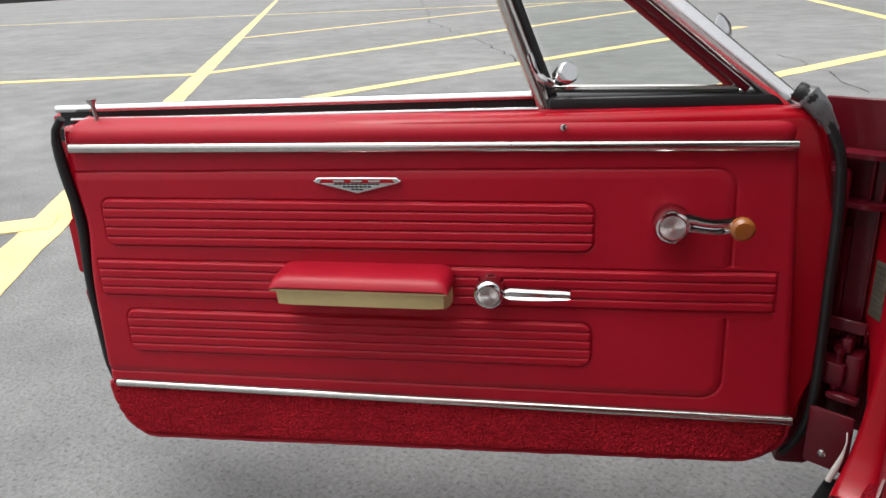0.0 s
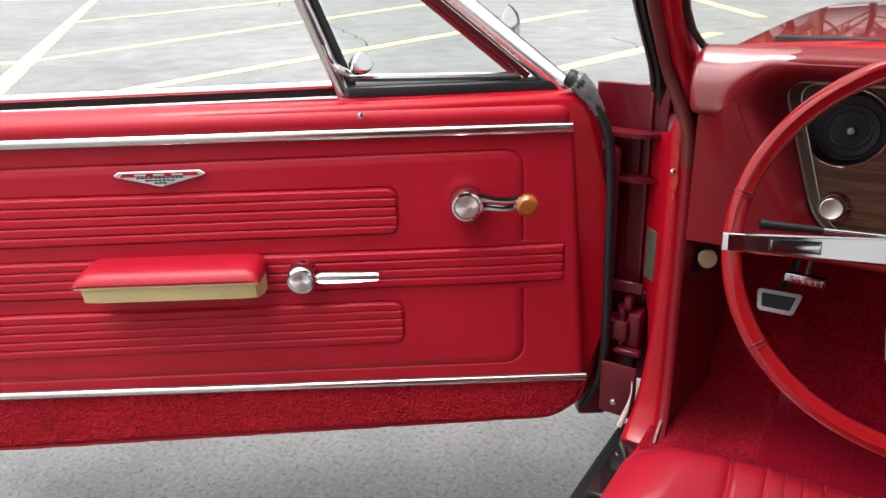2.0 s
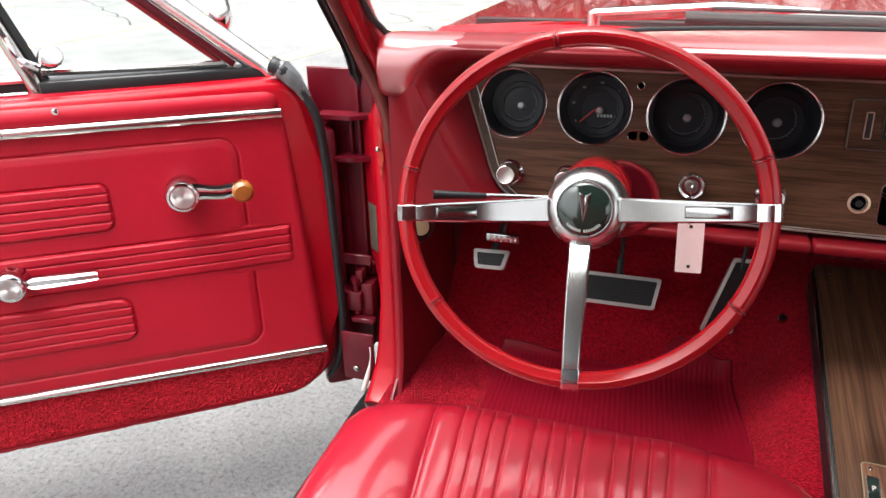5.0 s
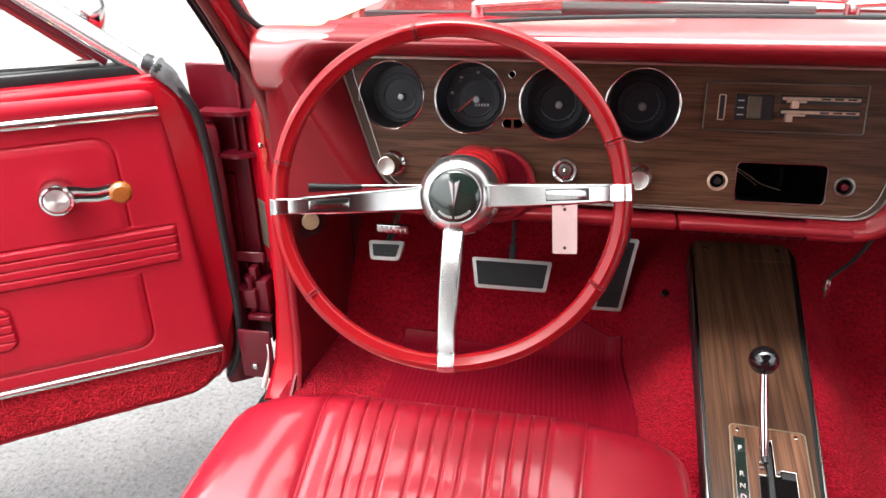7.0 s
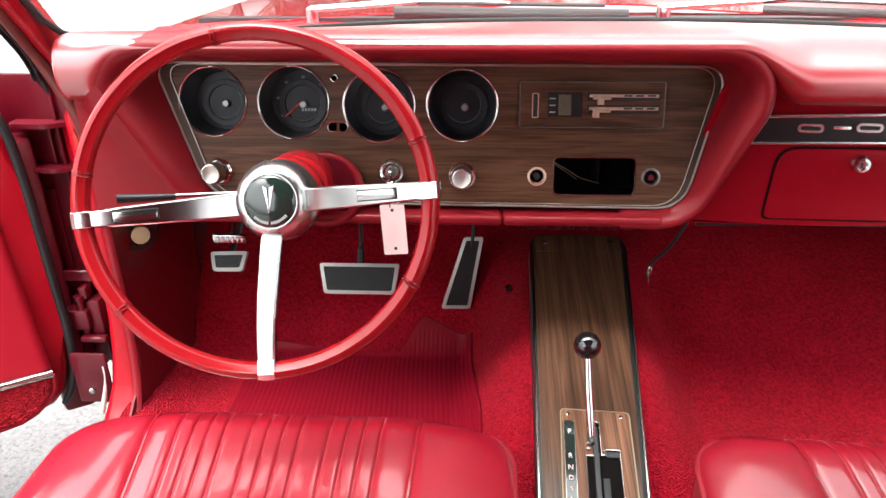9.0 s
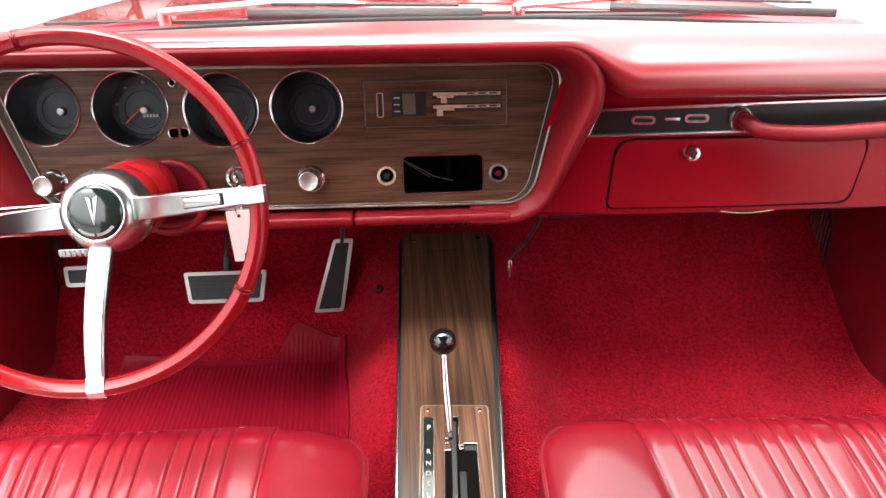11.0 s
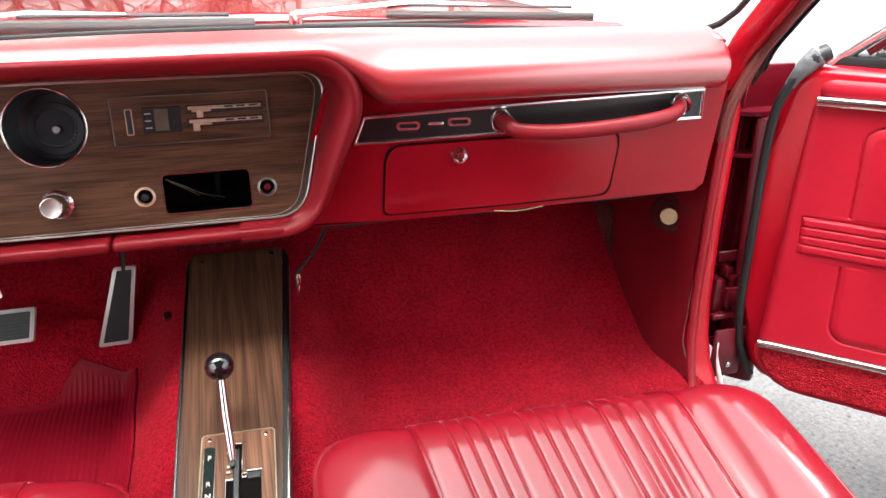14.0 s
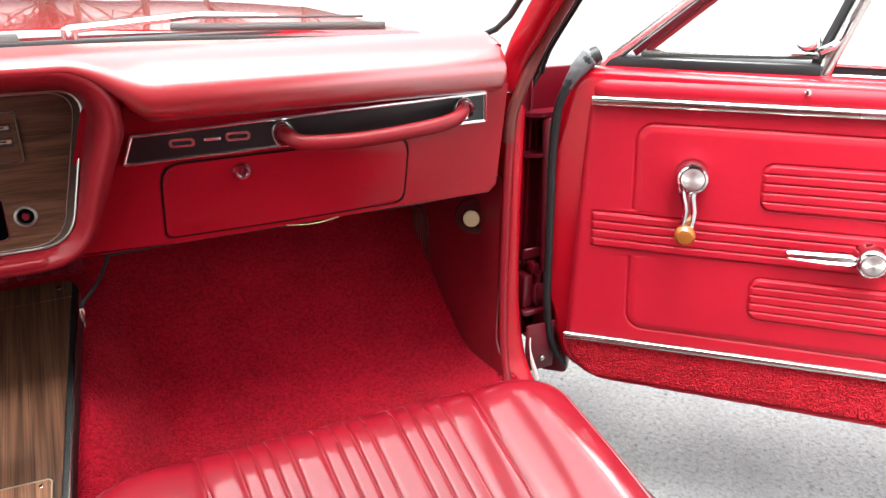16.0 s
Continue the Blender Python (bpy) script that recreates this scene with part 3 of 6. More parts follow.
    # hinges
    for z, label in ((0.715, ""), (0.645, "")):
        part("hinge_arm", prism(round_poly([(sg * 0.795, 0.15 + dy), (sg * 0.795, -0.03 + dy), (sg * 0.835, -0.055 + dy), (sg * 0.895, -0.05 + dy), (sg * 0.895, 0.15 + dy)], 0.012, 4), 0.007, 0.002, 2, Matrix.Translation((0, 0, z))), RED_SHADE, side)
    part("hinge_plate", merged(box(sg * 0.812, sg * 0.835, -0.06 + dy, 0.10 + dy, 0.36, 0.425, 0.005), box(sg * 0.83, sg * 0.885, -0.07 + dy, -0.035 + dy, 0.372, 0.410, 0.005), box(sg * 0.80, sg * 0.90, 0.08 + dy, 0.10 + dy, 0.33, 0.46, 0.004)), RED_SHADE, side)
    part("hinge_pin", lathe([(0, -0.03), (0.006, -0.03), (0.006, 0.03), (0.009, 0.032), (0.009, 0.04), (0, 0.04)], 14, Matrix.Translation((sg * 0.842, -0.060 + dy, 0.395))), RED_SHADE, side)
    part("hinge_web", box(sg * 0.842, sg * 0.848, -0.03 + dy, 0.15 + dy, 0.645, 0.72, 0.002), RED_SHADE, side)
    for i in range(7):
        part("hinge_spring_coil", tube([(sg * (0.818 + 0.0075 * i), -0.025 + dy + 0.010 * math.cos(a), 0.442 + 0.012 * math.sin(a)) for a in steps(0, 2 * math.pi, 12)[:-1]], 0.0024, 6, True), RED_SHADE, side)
    return side


def thing_sill(side, sg):
    part("rocker", box(sg * 0.70, sg * 0.834, -1.9, -0.03, 0.135, 0.2, 0.010, 3), RED_PAINT, side)
    part("scuff_plate", box(sg * 0.738, sg * 0.802, -1.4, -0.285, 0.199, 0.209, 0.002), STAINLESS, side, "ribbed bare metal scuff plate")
    for i in range(8):
        x = 0.743 + 0.0072 * i
        part("scuff_rib", box(sg * x, sg * (x + 0.004), -1.38, -0.30, 0.2085, 0.2105, 0.0008, 1), STAINLESS, side)
    part("sill_seal", merged(box(sg * 0.806, sg * 0.834, -1.4, -0.03, 0.190, 0.206, 0.004, 2), tube([(sg * 0.812, y, 0.206) for y in steps(-1.4, -0.20, 16)], 0.004, 8)), RUBBER, side, "black rubber sill seal")
    part("seal_end", box(sg * 0.746, sg * 0.806, -0.255, -0.100, 0.200, 0.234, 0.004), BLACK_GLOSS, side, "black end plate of the sill")
    part("sill_screw", lathe([(0.008, 0), (0.007, 0.008), (0.004, 0.012), (0, 0.012)], 12, Matrix.Translation((sg * 0.756, -0.128, 0.232))), STAINLESS, side)
    return side


body_side(-1, 0.025)
body_side(1, -0.03)

# plate riveted on the driver's post
sticker = thing("service_label", "small worn foil service label on the red post", "label")
LM = Matrix(((-0.75, 0, -0.66, -0.7967), (0.66, 0, -0.75, -0.0230), (0, 1, 0, 0), (0, 0, 0, 1)))
FOIL = Matrix.Translation((-0.66 * 0.001, -0.75 * 0.001, 0)) @ LM
part("foil", box(0.006, 0.033, 0.482, 0.568, -0.001, 0.0008, 0.0003, 1, FOIL), STICKER, sticker)
for i in range(9):
    part("print_bar", box(0.010 + 0.003 * (i % 2), 0.026 + 0.002 * (i % 3), 0.4905 + 0.0085 * i, 0.4925 + 0.0085 * i, 0.0004, 0.0013, 0, 1, FOIL), TRIM_GREY, sticker)


chips = thing("paint_chips", "orange chipped paint patch on the red post", "paint chip", "", "structure")
rng = random.Random(11)
for ci, (cz, h, w) in enumerate(((0.693, 0.030, 0.0030), (0.668, 0.016, 0.0046), (0.646, 0.006, 0.0022))):
    ring = [(w * (0.7 + 0.5 * rng.random()) * math.cos(a), h * (0.7 + 0.5 * rng.random()) * math.sin(a)) for a in steps(0, 2 * math.pi, 22)[:-1]]
    part("chip", prism(ring, 0.0009 + 0.0005 * ci, 0, 1, Matrix.Translation((-0.770, -0.0607, cz)) @ Matrix.Rotation(radians(90), 4, "X")), RUST, chips)
part("post_screw", lathe([(0.0045, 0), (0.004, 0.004), (0.002, 0.006), (0, 0.006)], 12, Matrix.Translation((-0.774, -0.0600, 0.682)) @ Matrix.Rotation(radians(90), 4, "X")), STAINLESS, chips)


def kick_panel(sg, dy):
    k = thing("kick_panel", "dark red moulded plastic kick panel with a vent", "kick panel", "kick panels")

    def surf(u, v):
        z = lerp(0.195, 0.63, v)
        y = lerp(-0.085 - 0.11 * smooth01((0.33 - z) / 0.12), 0.36, u)
        toe = 0.05 * smooth01((0.30 - z) / 0.10) * smooth01((y + 0.02) / 0.2)
        x = 0.748 - 0.016 * math.sin(u * 3.0) - toe - 0.02 * smooth01((0.03 - u) / 0.03) * 0
        return (sg * x, y + dy, z)
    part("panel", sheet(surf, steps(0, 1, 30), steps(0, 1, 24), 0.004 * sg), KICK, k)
    cx, cy, cz = sg * 0.728, -0.03 + dy * 0.6, 0.542
    turn = Matrix.Translation((cx, cy, cz)) @ Matrix.Rotation(radians(-sg * 38), 4, "Z") @ Matrix.Rotation(radians(84), 4, "X")
    part("vent_bezel", lathe([(0.034, -0.01), (0.030, 0.002), (0.022, 0.0), (0.016, -0.006), (0.0, -0.006)], 28, turn), VENT_RED, k)
    part("vent_knob", lathe([(0.006, -0.01), (0.006, 0.008), (0.0135, 0.010), (0.0145, 0.014), (0.0135, 0.0185), (0, 0.0195)], 24, turn), BUTTON, k, "round ivory pull knob")
    oval = rounded(-0.085, 0.085, -0.040, 0.040, 0.038)
    part("vent_recess", prism(oval, 0.006, 0.001, 1, Matrix(((0, 0, -sg, sg * 0.733), (0, 1, 0, 0.205 + dy), (1, 0, 0, 0.405), (0, 0, 0, 1)))), BLACK, k, "dark vent opening")
    for i in range(7):
        y = 0.205 + dy - 0.030 + 0.010 * i
        half = 0.080 - 0.026 * (abs(i - 3) / 3) ** 2
        part("vent_slat", box(sg * 0.729, sg * 0.7245, y - 0.0016, y + 0.0016, 0.405 - half, 0.405 + half, 0.0006, 1), KICK, k)
    return k


kick_panel(-1, 0.02)
kick_panel(1, -0.025)


# ---- windshield, cowl, hood, roof ----
def base_y(x):
    return 0.245 - 0.30 * abs(x / 0.745) ** 2.6


def head_y(x):
    return -0.36 - 0.12 * abs(x / 0.66) ** 2.2


def screen(u, v):
    xb, xt = u * 0.765, u * 0.715
    b, t = Vector((xb, base_y(xb), 0.832)), Vector((xt, head_y(xt), 1.295))
    p = b.lerp(t, v)
    p.y += 0.03 * math.sin(math.pi * v)
    return p


windshield = thing("windshield", "curved clear windshield glass with thin black gasket", "windshield", "", "structure")
pane = part("pane", sheet(screen, steps(-1, 1, 36), steps(0, 1, 14)), GLASS, windshield)
pane.visible_shadow = False
part("gasket", tube([screen(-u, v) for u, v in ((1.0, 0.5), (1.0, 0.25), (0.997, 0.17), (0.990, 0.11), (0.977, 0.065), (0.955, 0.034), (0.925, 0.016))] + [screen(u, 0.010) for u in steps(-0.89, 0.89, 56)] + [screen(u, v) for u, v in ((0.925, 0.016), (0.955, 0.034), (0.977, 0.065), (0.990, 0.11), (0.997, 0.17), (1.0, 0.25), (1.0, 0.5))], 0.0048, 8), RUBBER, windshield, "black rubber gasket")
part("chrome_reveal", tube([screen(u, 0.0) + Vector((0, 0.018, -0.004)) for u in steps(-0.99, 0.99, 60)], 0.006, 8), CHROME, windshield, "thin chrome reveal molding")

roof = part("roof", sheet(lambda u, v: (u * 0.71, lerp(head_y(u * 0.66), -1.96, v), 1.30 + 0.03 * (1 - u * u) * math.sin(math.pi * min(1, v + 0.2))), steps(-1, 1, 16), steps(0, 1, 16), 0.02), HEADLINER, None)
tagged(roof, "plain cloth headliner of the car roof", "car roof", "", "structure")
# back wall added out of view, to block light from the rear window
rear = part("rear_light_block", merged(box(-0.74, 0.74, -2.0, -1.95, 0.2, 1.31, 0.01),
                                    box(-0.74, -0.70, -1.95, -1.32, 0.2, 0.82, 0.01), box(0.70, 0.74, -1.95, -1.32, 0.2, 0.82, 0.01), box(-0.74, -0.70, -1.95, -1.78, 0.82, 1.31, 0.01), box(0.70, 0.74, -1.95, -1.78, 0.82, 1.31, 0.01)), RED_VINYL, None)
tagged(rear, "added unseen wall blocking light from the rear of the cabin", "cabin wall", "", "structure")

hood = thing("hood", "glossy red car hood with raised center", "hood")


def hood_fn(u, v):
    x = u * 0.80
    y = lerp(0.47, 2.1, v) + 0.03 * (1 - u * u) * 0
    z = 0.803 + 0.022 * (1 - abs(u) ** 2.4) - 0.05 * v * v + 0.010 * math.exp(-(x / 0.22) ** 4)
    return (x, y - 0.20 * abs(u) ** 2.5 * (1 - v), z)


part("hood_panel", sheet(hood_fn, steps(-1, 1, 48), steps(0, 1, 30), -0.003), HOOD_PAINT, hood)
cowl = part("cowl", sheet(lambda u, v: (u * 0.78, lerp(base_y(u * 0.74) - 0.02, 0.50 - 0.20 * abs(u) ** 2.5, v), 0.818 - 0.012 * math.sin(math.pi * v)), steps(-1, 1, 30), steps(0, 1, 8), 0.02), RED_PAINT, None)
tagged(cowl, "red painted cowl below the windshield", "car body", "", "structure")


def wiper(x0, x1, y0, y1, z0, z1, r):
    w = thing("windshield_wiper", "windshield wiper with black blade and bright arm", "wiper", "wipers")
    pts = [Vector((x0, y0, z0)).lerp(Vector((x1, y1, z1)), f) for f in steps(0, 1, 10)]
    part("blade", tube(pts, r, 8, flat=1.5), RUBBER, w, "black rubber blade")
    part("blade_frame", tube([p + Vector((0, 0.006, 0.016)) for p in pts[1:-1]], r * 0.5, 8), BLACK, w)
    mid = pts[5] + Vector((0, 0.008, 0.018))
    part("arm", tube([pts[0] + Vector((-0.16, 0.05, 0.0)), pts[0].lerp(mid, 0.3) + Vector((0, 0.02, 0.014)), mid], [0.014, 0.012, 0.005], 8, flat=0.6), STAINLESS, w, "bright metal arm")
    part("pivot", lathe([(0.013, -0.02), (0.013, 0.004), (0.008, 0.008), (0, 0.009)], 16, Matrix.Translation(pts[0] + Vector((-0.16, 0.05, -0.004)))), CHROME, w)
    return w


wiper(-0.34, 0.075, 0.300, 0.285, 0.843, 0.838, 0.0072)
wiper(0.31, 0.66, 0.300, 0.17, 0.846, 0.846, 0.0048)

# ---- floor, carpet ----
CON_YAW = 0.045


def console_z(y):
    return 0.404 + 0.245 * (y - 0.0)


def floor_z(x, y):
    flat = 0.232 + 0.012 * noise.noise(Vector((x * 4, y * 4, 0)))
    toe = max(0.0, y - 0.085)
    drive = 1.35 * (toe - 0.03 * (1 - math.exp(-toe / 0.03)))
    ramp = max(0.0, y + 0.06)
    rider = 0.86 * (ramp - 0.06 * (1 - math.exp(-ramp / 0.06)))
    flat += lerp(drive, rider, smooth01((x - 0.08) / 0.14))
    xc = x - CON_YAW * (y - 0.19)
    half = 0.085
    hump_top = max(console_z(y) - 0.035, 0.27)
    f = 1 - smooth01((abs(xc) - half) / 0.135)
    hump = flat + max(0.0, hump_top - flat) * f
    side = smooth01((abs(x) - 0.66) / 0.07) * 0.03
    return hump + side


floor = part("floor", sheet(lambda u, v: (u, v, floor_z(u, v)), steps(-0.765, 0.765, 150), steps(-1.95, 0.42, 170), 0.01), CARPET, None)
tagged(floor, "deep red loop pile carpet on the car floor", "carpet", "", "structure")
under = part("firewall", merged(box(-0.74, 0.74, 0.40, 0.43, 0.20, 0.82, 0), box(-0.72, 0.72, -0.02, 0.40, 0.600, 0.606, 0)), BLACK, None)
tagged(under, "black underside and firewall behind the dashboard", "firewall", "", "structure")

# driver's floor mat with a cut-out step in its front edge
mat = thing("floor_mat", "thin translucent red ribbed vinyl floor mat on the carpet", "floor mat")


def mat_front(x):
    left = lerp(0.119, 0.102, smooth01((x + 0.60) / 0.18))
    flap = lerp(0.152, 0.124, (x + 0.278) / 0.085)
    return lerp(left, flap, smooth01((x + 0.332) / 0.052))


def mat_fn(u, v):
    x = lerp(-0.604, -0.193, u)
    y = lerp(-0.62, mat_front(x), v)
    x += 0.018 * smooth01((0.10 - y) / 0.25) * u
    return (x, y, floor_z(x, y) + 0.0040 + 0.0009 * max(0.0, math.sin(u * 2 * math.pi * 48)) * (0.015 < u < 0.985) * (v < 0.985))


part("mat_sheet", sheet(mat_fn, steps(0, 1, 384), steps(0, 0.9, 56) + steps(0.91, 1, 18), -0.003), MAT_VINYL, mat)
part("mat_edge", tube([mat_fn(0, v) for v in steps(0.3, 0.99, 30)] + [mat_fn(u, 1.0) for u in steps(0, 1, 90)] + [mat_fn(1, v) for v in steps(0.99, 0.3, 30)], 0.0030, 6), MAT_VINYL, mat)

# ---- dashboard ----
dash = thing("dashboard", "red padded car dashboard with walnut instrument panel", "dashboard")
UPV = Vector((0, 0.2148, 0.9767))
FM = Matrix(((1, 0, 0, 0), (0, UPV.y, -UPV.z, -0.05), (0, UPV.z, UPV.y, 0.73), (0, 0, 0, 1)))


def fv(z):
    """Height on the instrument panel from the height in the room."""
    return (z - 0.73) / 0.9767


SECT_A = [(0.245, 0.834), (0.15, 0.845), (0.05, 0.856), (-0.03, 0.862), (-0.085, 0.864), (-0.108, 0.863), (-0.122, 0.859), (-0.1275, 0.852), (-0.126, 0.846), (-0.115, 0.842), (-0.09, 0.838), (-0.06, 0.834), (-0.03, 0.83), (0.02, 0.82)]
SECT_B = [(0.245, 0.834), (0.15, 0.844), (0.05, 0.854), (-0.02, 0.859), (-0.06, 0.858), (-0.09, 0.852), (-0.113, 0.841), (-0.128, 0.827), (-0.135, 0.812), (-0.134, 0.798), (-0.127, 0.786), (-0.112, 0.778), (-0.09, 0.775), (0.0, 0.775)]


SECT_C = [(0.245, 0.834), (0.15, 0.845), (0.05, 0.856), (-0.03, 0.862), (-0.085, 0.863), (-0.108, 0.860), (-0.122, 0.851), (-0.130, 0.838), (-0.134, 0.822), (-0.133, 0.805), (-0.127, 0.790), (-0.115, 0.781), (-0.09, 0.777), (0.0, 0.775)]
CURVE_C = spline([(0, y, z) for y, z in SECT_C], 4)
CURVE_A = spline([(0, y, z) for y, z in SECT_A], 4)
CURVE_B = spline([(0, y, z) for y, z in SECT_B], 4)


def pad_fn(x, k):
    """Cross-section of the padded top: a brow over the dials, a full roll elsewhere."""
    i = min(int(k), len(SECT_A) - 2)
    f = k - i
    a, b = CURVE_A[round(k * 4)], (CURVE_B if x > -0.2 else CURVE_C)[round(k * 4)]
    w = smooth01((x - 0.135) / 0.10) + smooth01((-0.645 - x) / 0.055)
    _, y, z = a.lerp(b, min(1.0, w))
    back = base_y(x) - 0.245
    y += back * smooth01((y + 0.10) / 0.30)
    if x > 0.2:
        y += -0.035 * (x - 0.2) * smooth01((0.0 - y) / 0.1)
    end = max(0.0, (x - 0.716) / 0.027, (-x - 0.732) / 0.022)
    if end > 0:
        r = 1 - math.sqrt(max(0.0, 1 - min(1.0, end) ** 2))
        y = lerp(y, max(y, -0.045), r)
        z = lerp(z, min(z, 0.82), r * 0.8)
    return (x, y, z)


pad_x = steps(-0.753, -0.725, 12) + steps(-0.72, -0.60, 16) + steps(-0.58, 0.12, 36) + steps(0.13, 0.26, 22) + steps(0.28, 0.69, 24) + steps(0.70, 0.742, 18)
pad_k = [q / 4 for q in range(0, 4 * 13 + 1)]
part("dash_pad", sheet(pad_fn, pad_x, pad_k), RED_PAD, dash, "soft red vinyl pad", 60)

# walnut panel, pierced for the dials, radio and controls
PANEL = round_poly([(-0.648, fv(0.815)), (0.157, fv(0.811)), (0.108, fv(0.618)), (-0.575, fv(0.622))], [0.03, 0.040, 0.040, 0.055], 10)
DIALS = ((-0.566, 0.762, 0.0485), (-0.449, 0.761, 0.0505), (-0.326, 0.757, 0.0505), (-0.208, 0.758, 0.0495))
holes = [circle(x, fv(z), r, 44) for x, z, r in DIALS]
holes.append(rounded(-0.0765, 0.039, fv(0.635), fv(0.688), 0.007, 4))
holes += [circle(-0.389, fv(0.794), 0.0048, 16), rounded(-0.400, -0.387, fv(0.7205), fv(0.7345), 0.0062, 4), rounded(-0.3845, -0.3715, fv(0.7205), fv(0.7345), 0.0062, 4), circle(-0.100, fv(0.661), 0.010, 20), circle(0.061, fv(0.661), 0.011, 20)]
part("wood_panel", pierced(PANEL, holes, 0.004, FM), WOOD_X, dash, "walnut grain instrument panel")
INNER = round_poly([(-0.631, fv(0.8130)), (0.146, fv(0.8090)), (0.0985, fv(0.6215)), (-0.564, fv(0.6255))], [0.03, 0.038, 0.038, 0.050], 10)
part("trim_band", pierced(PANEL, [INNER], 0.0025, FM @ Matrix.Translation((0, 0, 0.0024))), BAND_GREY, dash, "grey brown bevelled trim band")
part("trim_line", tube([FM @ Vector((x, y, 0.0026)) for x, y in INNER], 0.0008, 6, True, up=(0, -1, 0)), TRIM_LINE, dash, "thin bright inner trim line")
part("panel_trim", tube([FM @ Vector((x, y, 0.003)) for x, y in PANEL], 0.0018, 8, True, up=(0, -1, 0)), TRIM_LINE, dash, "thin dulled trim strip")
part("panel_backing", box(-0.64, 0.13, 0.045, 0.05, 0.60, 0.83, 0), BLACK, dash)

# surround that flares from the panel's edge towards the cabin
outline = [Vector(p) for p in round_poly([(-0.50, 0.620), (-0.578, 0.621), (-0.650, 0.817), (0.159, 0.813), (0.110, 0.616), (0.02, 0.616)], [0.001, 0.055, 0.04, 0.046, 0.042, 0.001], 12)]
outline = [p for p in outline if p.y > 0.60]
rings = []
for i, p in enumerate(outline):
    a, b = outline[max(0, i - 1)], outline[min(len(outline) - 1, i + 1)]
    t = (b - a).normalized()
    n = Vector((-t.y, t.x))
    if n.dot(p - Vector((-0.25, 0.70))) < 0:
        n = -n
    k = lerp(0.55, 1.0, smooth01((p.y - 0.61) / 0.19)) * lerp(1.5 if p.x < -0.25 else 0.95, 1.0, abs(n.y))
    yf = -0.05 + 0.22 * (p.y - 0.73)
    front = lerp(-0.098, -0.128, smooth01((p.y - 0.61) / 0.19))
    prof = ((-0.002, yf + 0.004), (0.003, yf - 0.012), (0.010, lerp(yf, front, 0.55)), (0.018, lerp(yf, front, 0.84)), (0.025, lerp(yf, front, 0.96)), (0.032, front), (0.039, front + 0.001), (0.045, front + 0.008), (0.048, front + 0.03), (0.048, front + 0.06))
    rings.append([(p.x + n.x * o * k, yy, p.y + n.y * o * k) for o, yy in prof])
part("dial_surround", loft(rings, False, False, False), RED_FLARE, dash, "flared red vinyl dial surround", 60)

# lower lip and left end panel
# the lip takes the darker flare red to paint in its shade
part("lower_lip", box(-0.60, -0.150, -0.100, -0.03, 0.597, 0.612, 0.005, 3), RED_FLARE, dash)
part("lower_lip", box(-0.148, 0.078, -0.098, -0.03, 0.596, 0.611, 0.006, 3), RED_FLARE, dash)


def end_edge(z):
    """Inner edge of the end panel, along the flare round the dials."""
    return lerp(-0.600, -0.684, (z - 0.61) / 0.19)


def end_fn(s, z):
    x = lerp(-0.736, end_edge(z), s)
    front = lerp(-0.098, -0.128, smooth01((z - 0.61) / 0.19))
    return (x, lerp(-0.102, front - 0.001, smooth01(s / 0.7)), z)


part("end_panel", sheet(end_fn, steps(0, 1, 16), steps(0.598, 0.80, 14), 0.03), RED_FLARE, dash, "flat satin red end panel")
for sx, sz in ((-0.628, 0.70), (-0.600, 0.652)):
    part("screw", lathe([(0.004, 0), (0.0038, 0.002), (0.002, 0.0028), (0, 0.0028)], 12, Matrix.Translation((sx, -0.074, sz)) @ Matrix.Rotation(radians(55), 4, "Z") @ Matrix.Rotation(radians(90), 4, "X")), STAINLESS, dash)


# glove box side
def gl_y(x):
    return -0.040 - 0.115 * x


GT = Matrix.Translation((0, -0.040, 0)) @ Matrix.Rotation(math.atan(-0.115), 4, "Z") @ Matrix.Rotation(radians(90), 4, "X")
part("passenger_panel", prism(round_poly([(0.085, 0.587), (0.30, 0.594), (0.730, 0.6155), (0.746, 0.79), (0.15, 0.79)], [0.004, 0.05, 0.010, 0.004, 0.004], 4), 0.05, 0.006, 3, GT @ Matrix.Translation((0, 0, -0.05))), RED_SATIN, dash, "satin red passenger dash panel")
glove = round_poly([(0.2275, 0.6030), (0.40, 0.6085), (0.5730, 0.6175), (0.5840, 0.7170), (0.2340, 0.7055)], [0.010, 0.03, 0.016, 0.026, 0.026], 6)
groove = round_poly([(0.2242, 0.5995), (0.40, 0.6050), (0.5765, 0.6140), (0.5878, 0.7206), (0.2304, 0.7090)], [0.012, 0.03, 0.018, 0.029, 0.029], 6)
part("glove_gap", prism(groove, 0.0010, 0, 1, GT), GAP_RED, dash, "dark gap round the lid")
lid = part("glove_box_lid", prism(glove, 0.0030, 0.0016, 3, GT @ Matrix.Translation((0, 0, 0.0003))), RED_SATIN, dash, "satin red glove box lid")
part("lock", lathe([(0.0125, 0), (0.0125, 0.006), (0.0105, 0.010), (0.007, 0.0105), (0.0065, 0.0075), (0, 0.0075)], 24, GT @ Matrix.Translation((0.3388, 0.690, 0.003))), CHROME, lid, "round chrome key lock")
part("key_slot", box(-0.0008, 0.0008, -0.004, 0.004, 0.0, 0.002, 0, 1, GT @ Matrix.Translation((0.3388, 0.690, 0.0100))), BLACK, lid)
PT = GT @ Matrix.Rotation(radians(0), 4, "X")
nameplate = [(0.1885, 0.7137), (0.2030, 0.7510), (0.7050, 0.7754), (0.7060, 0.7335)]
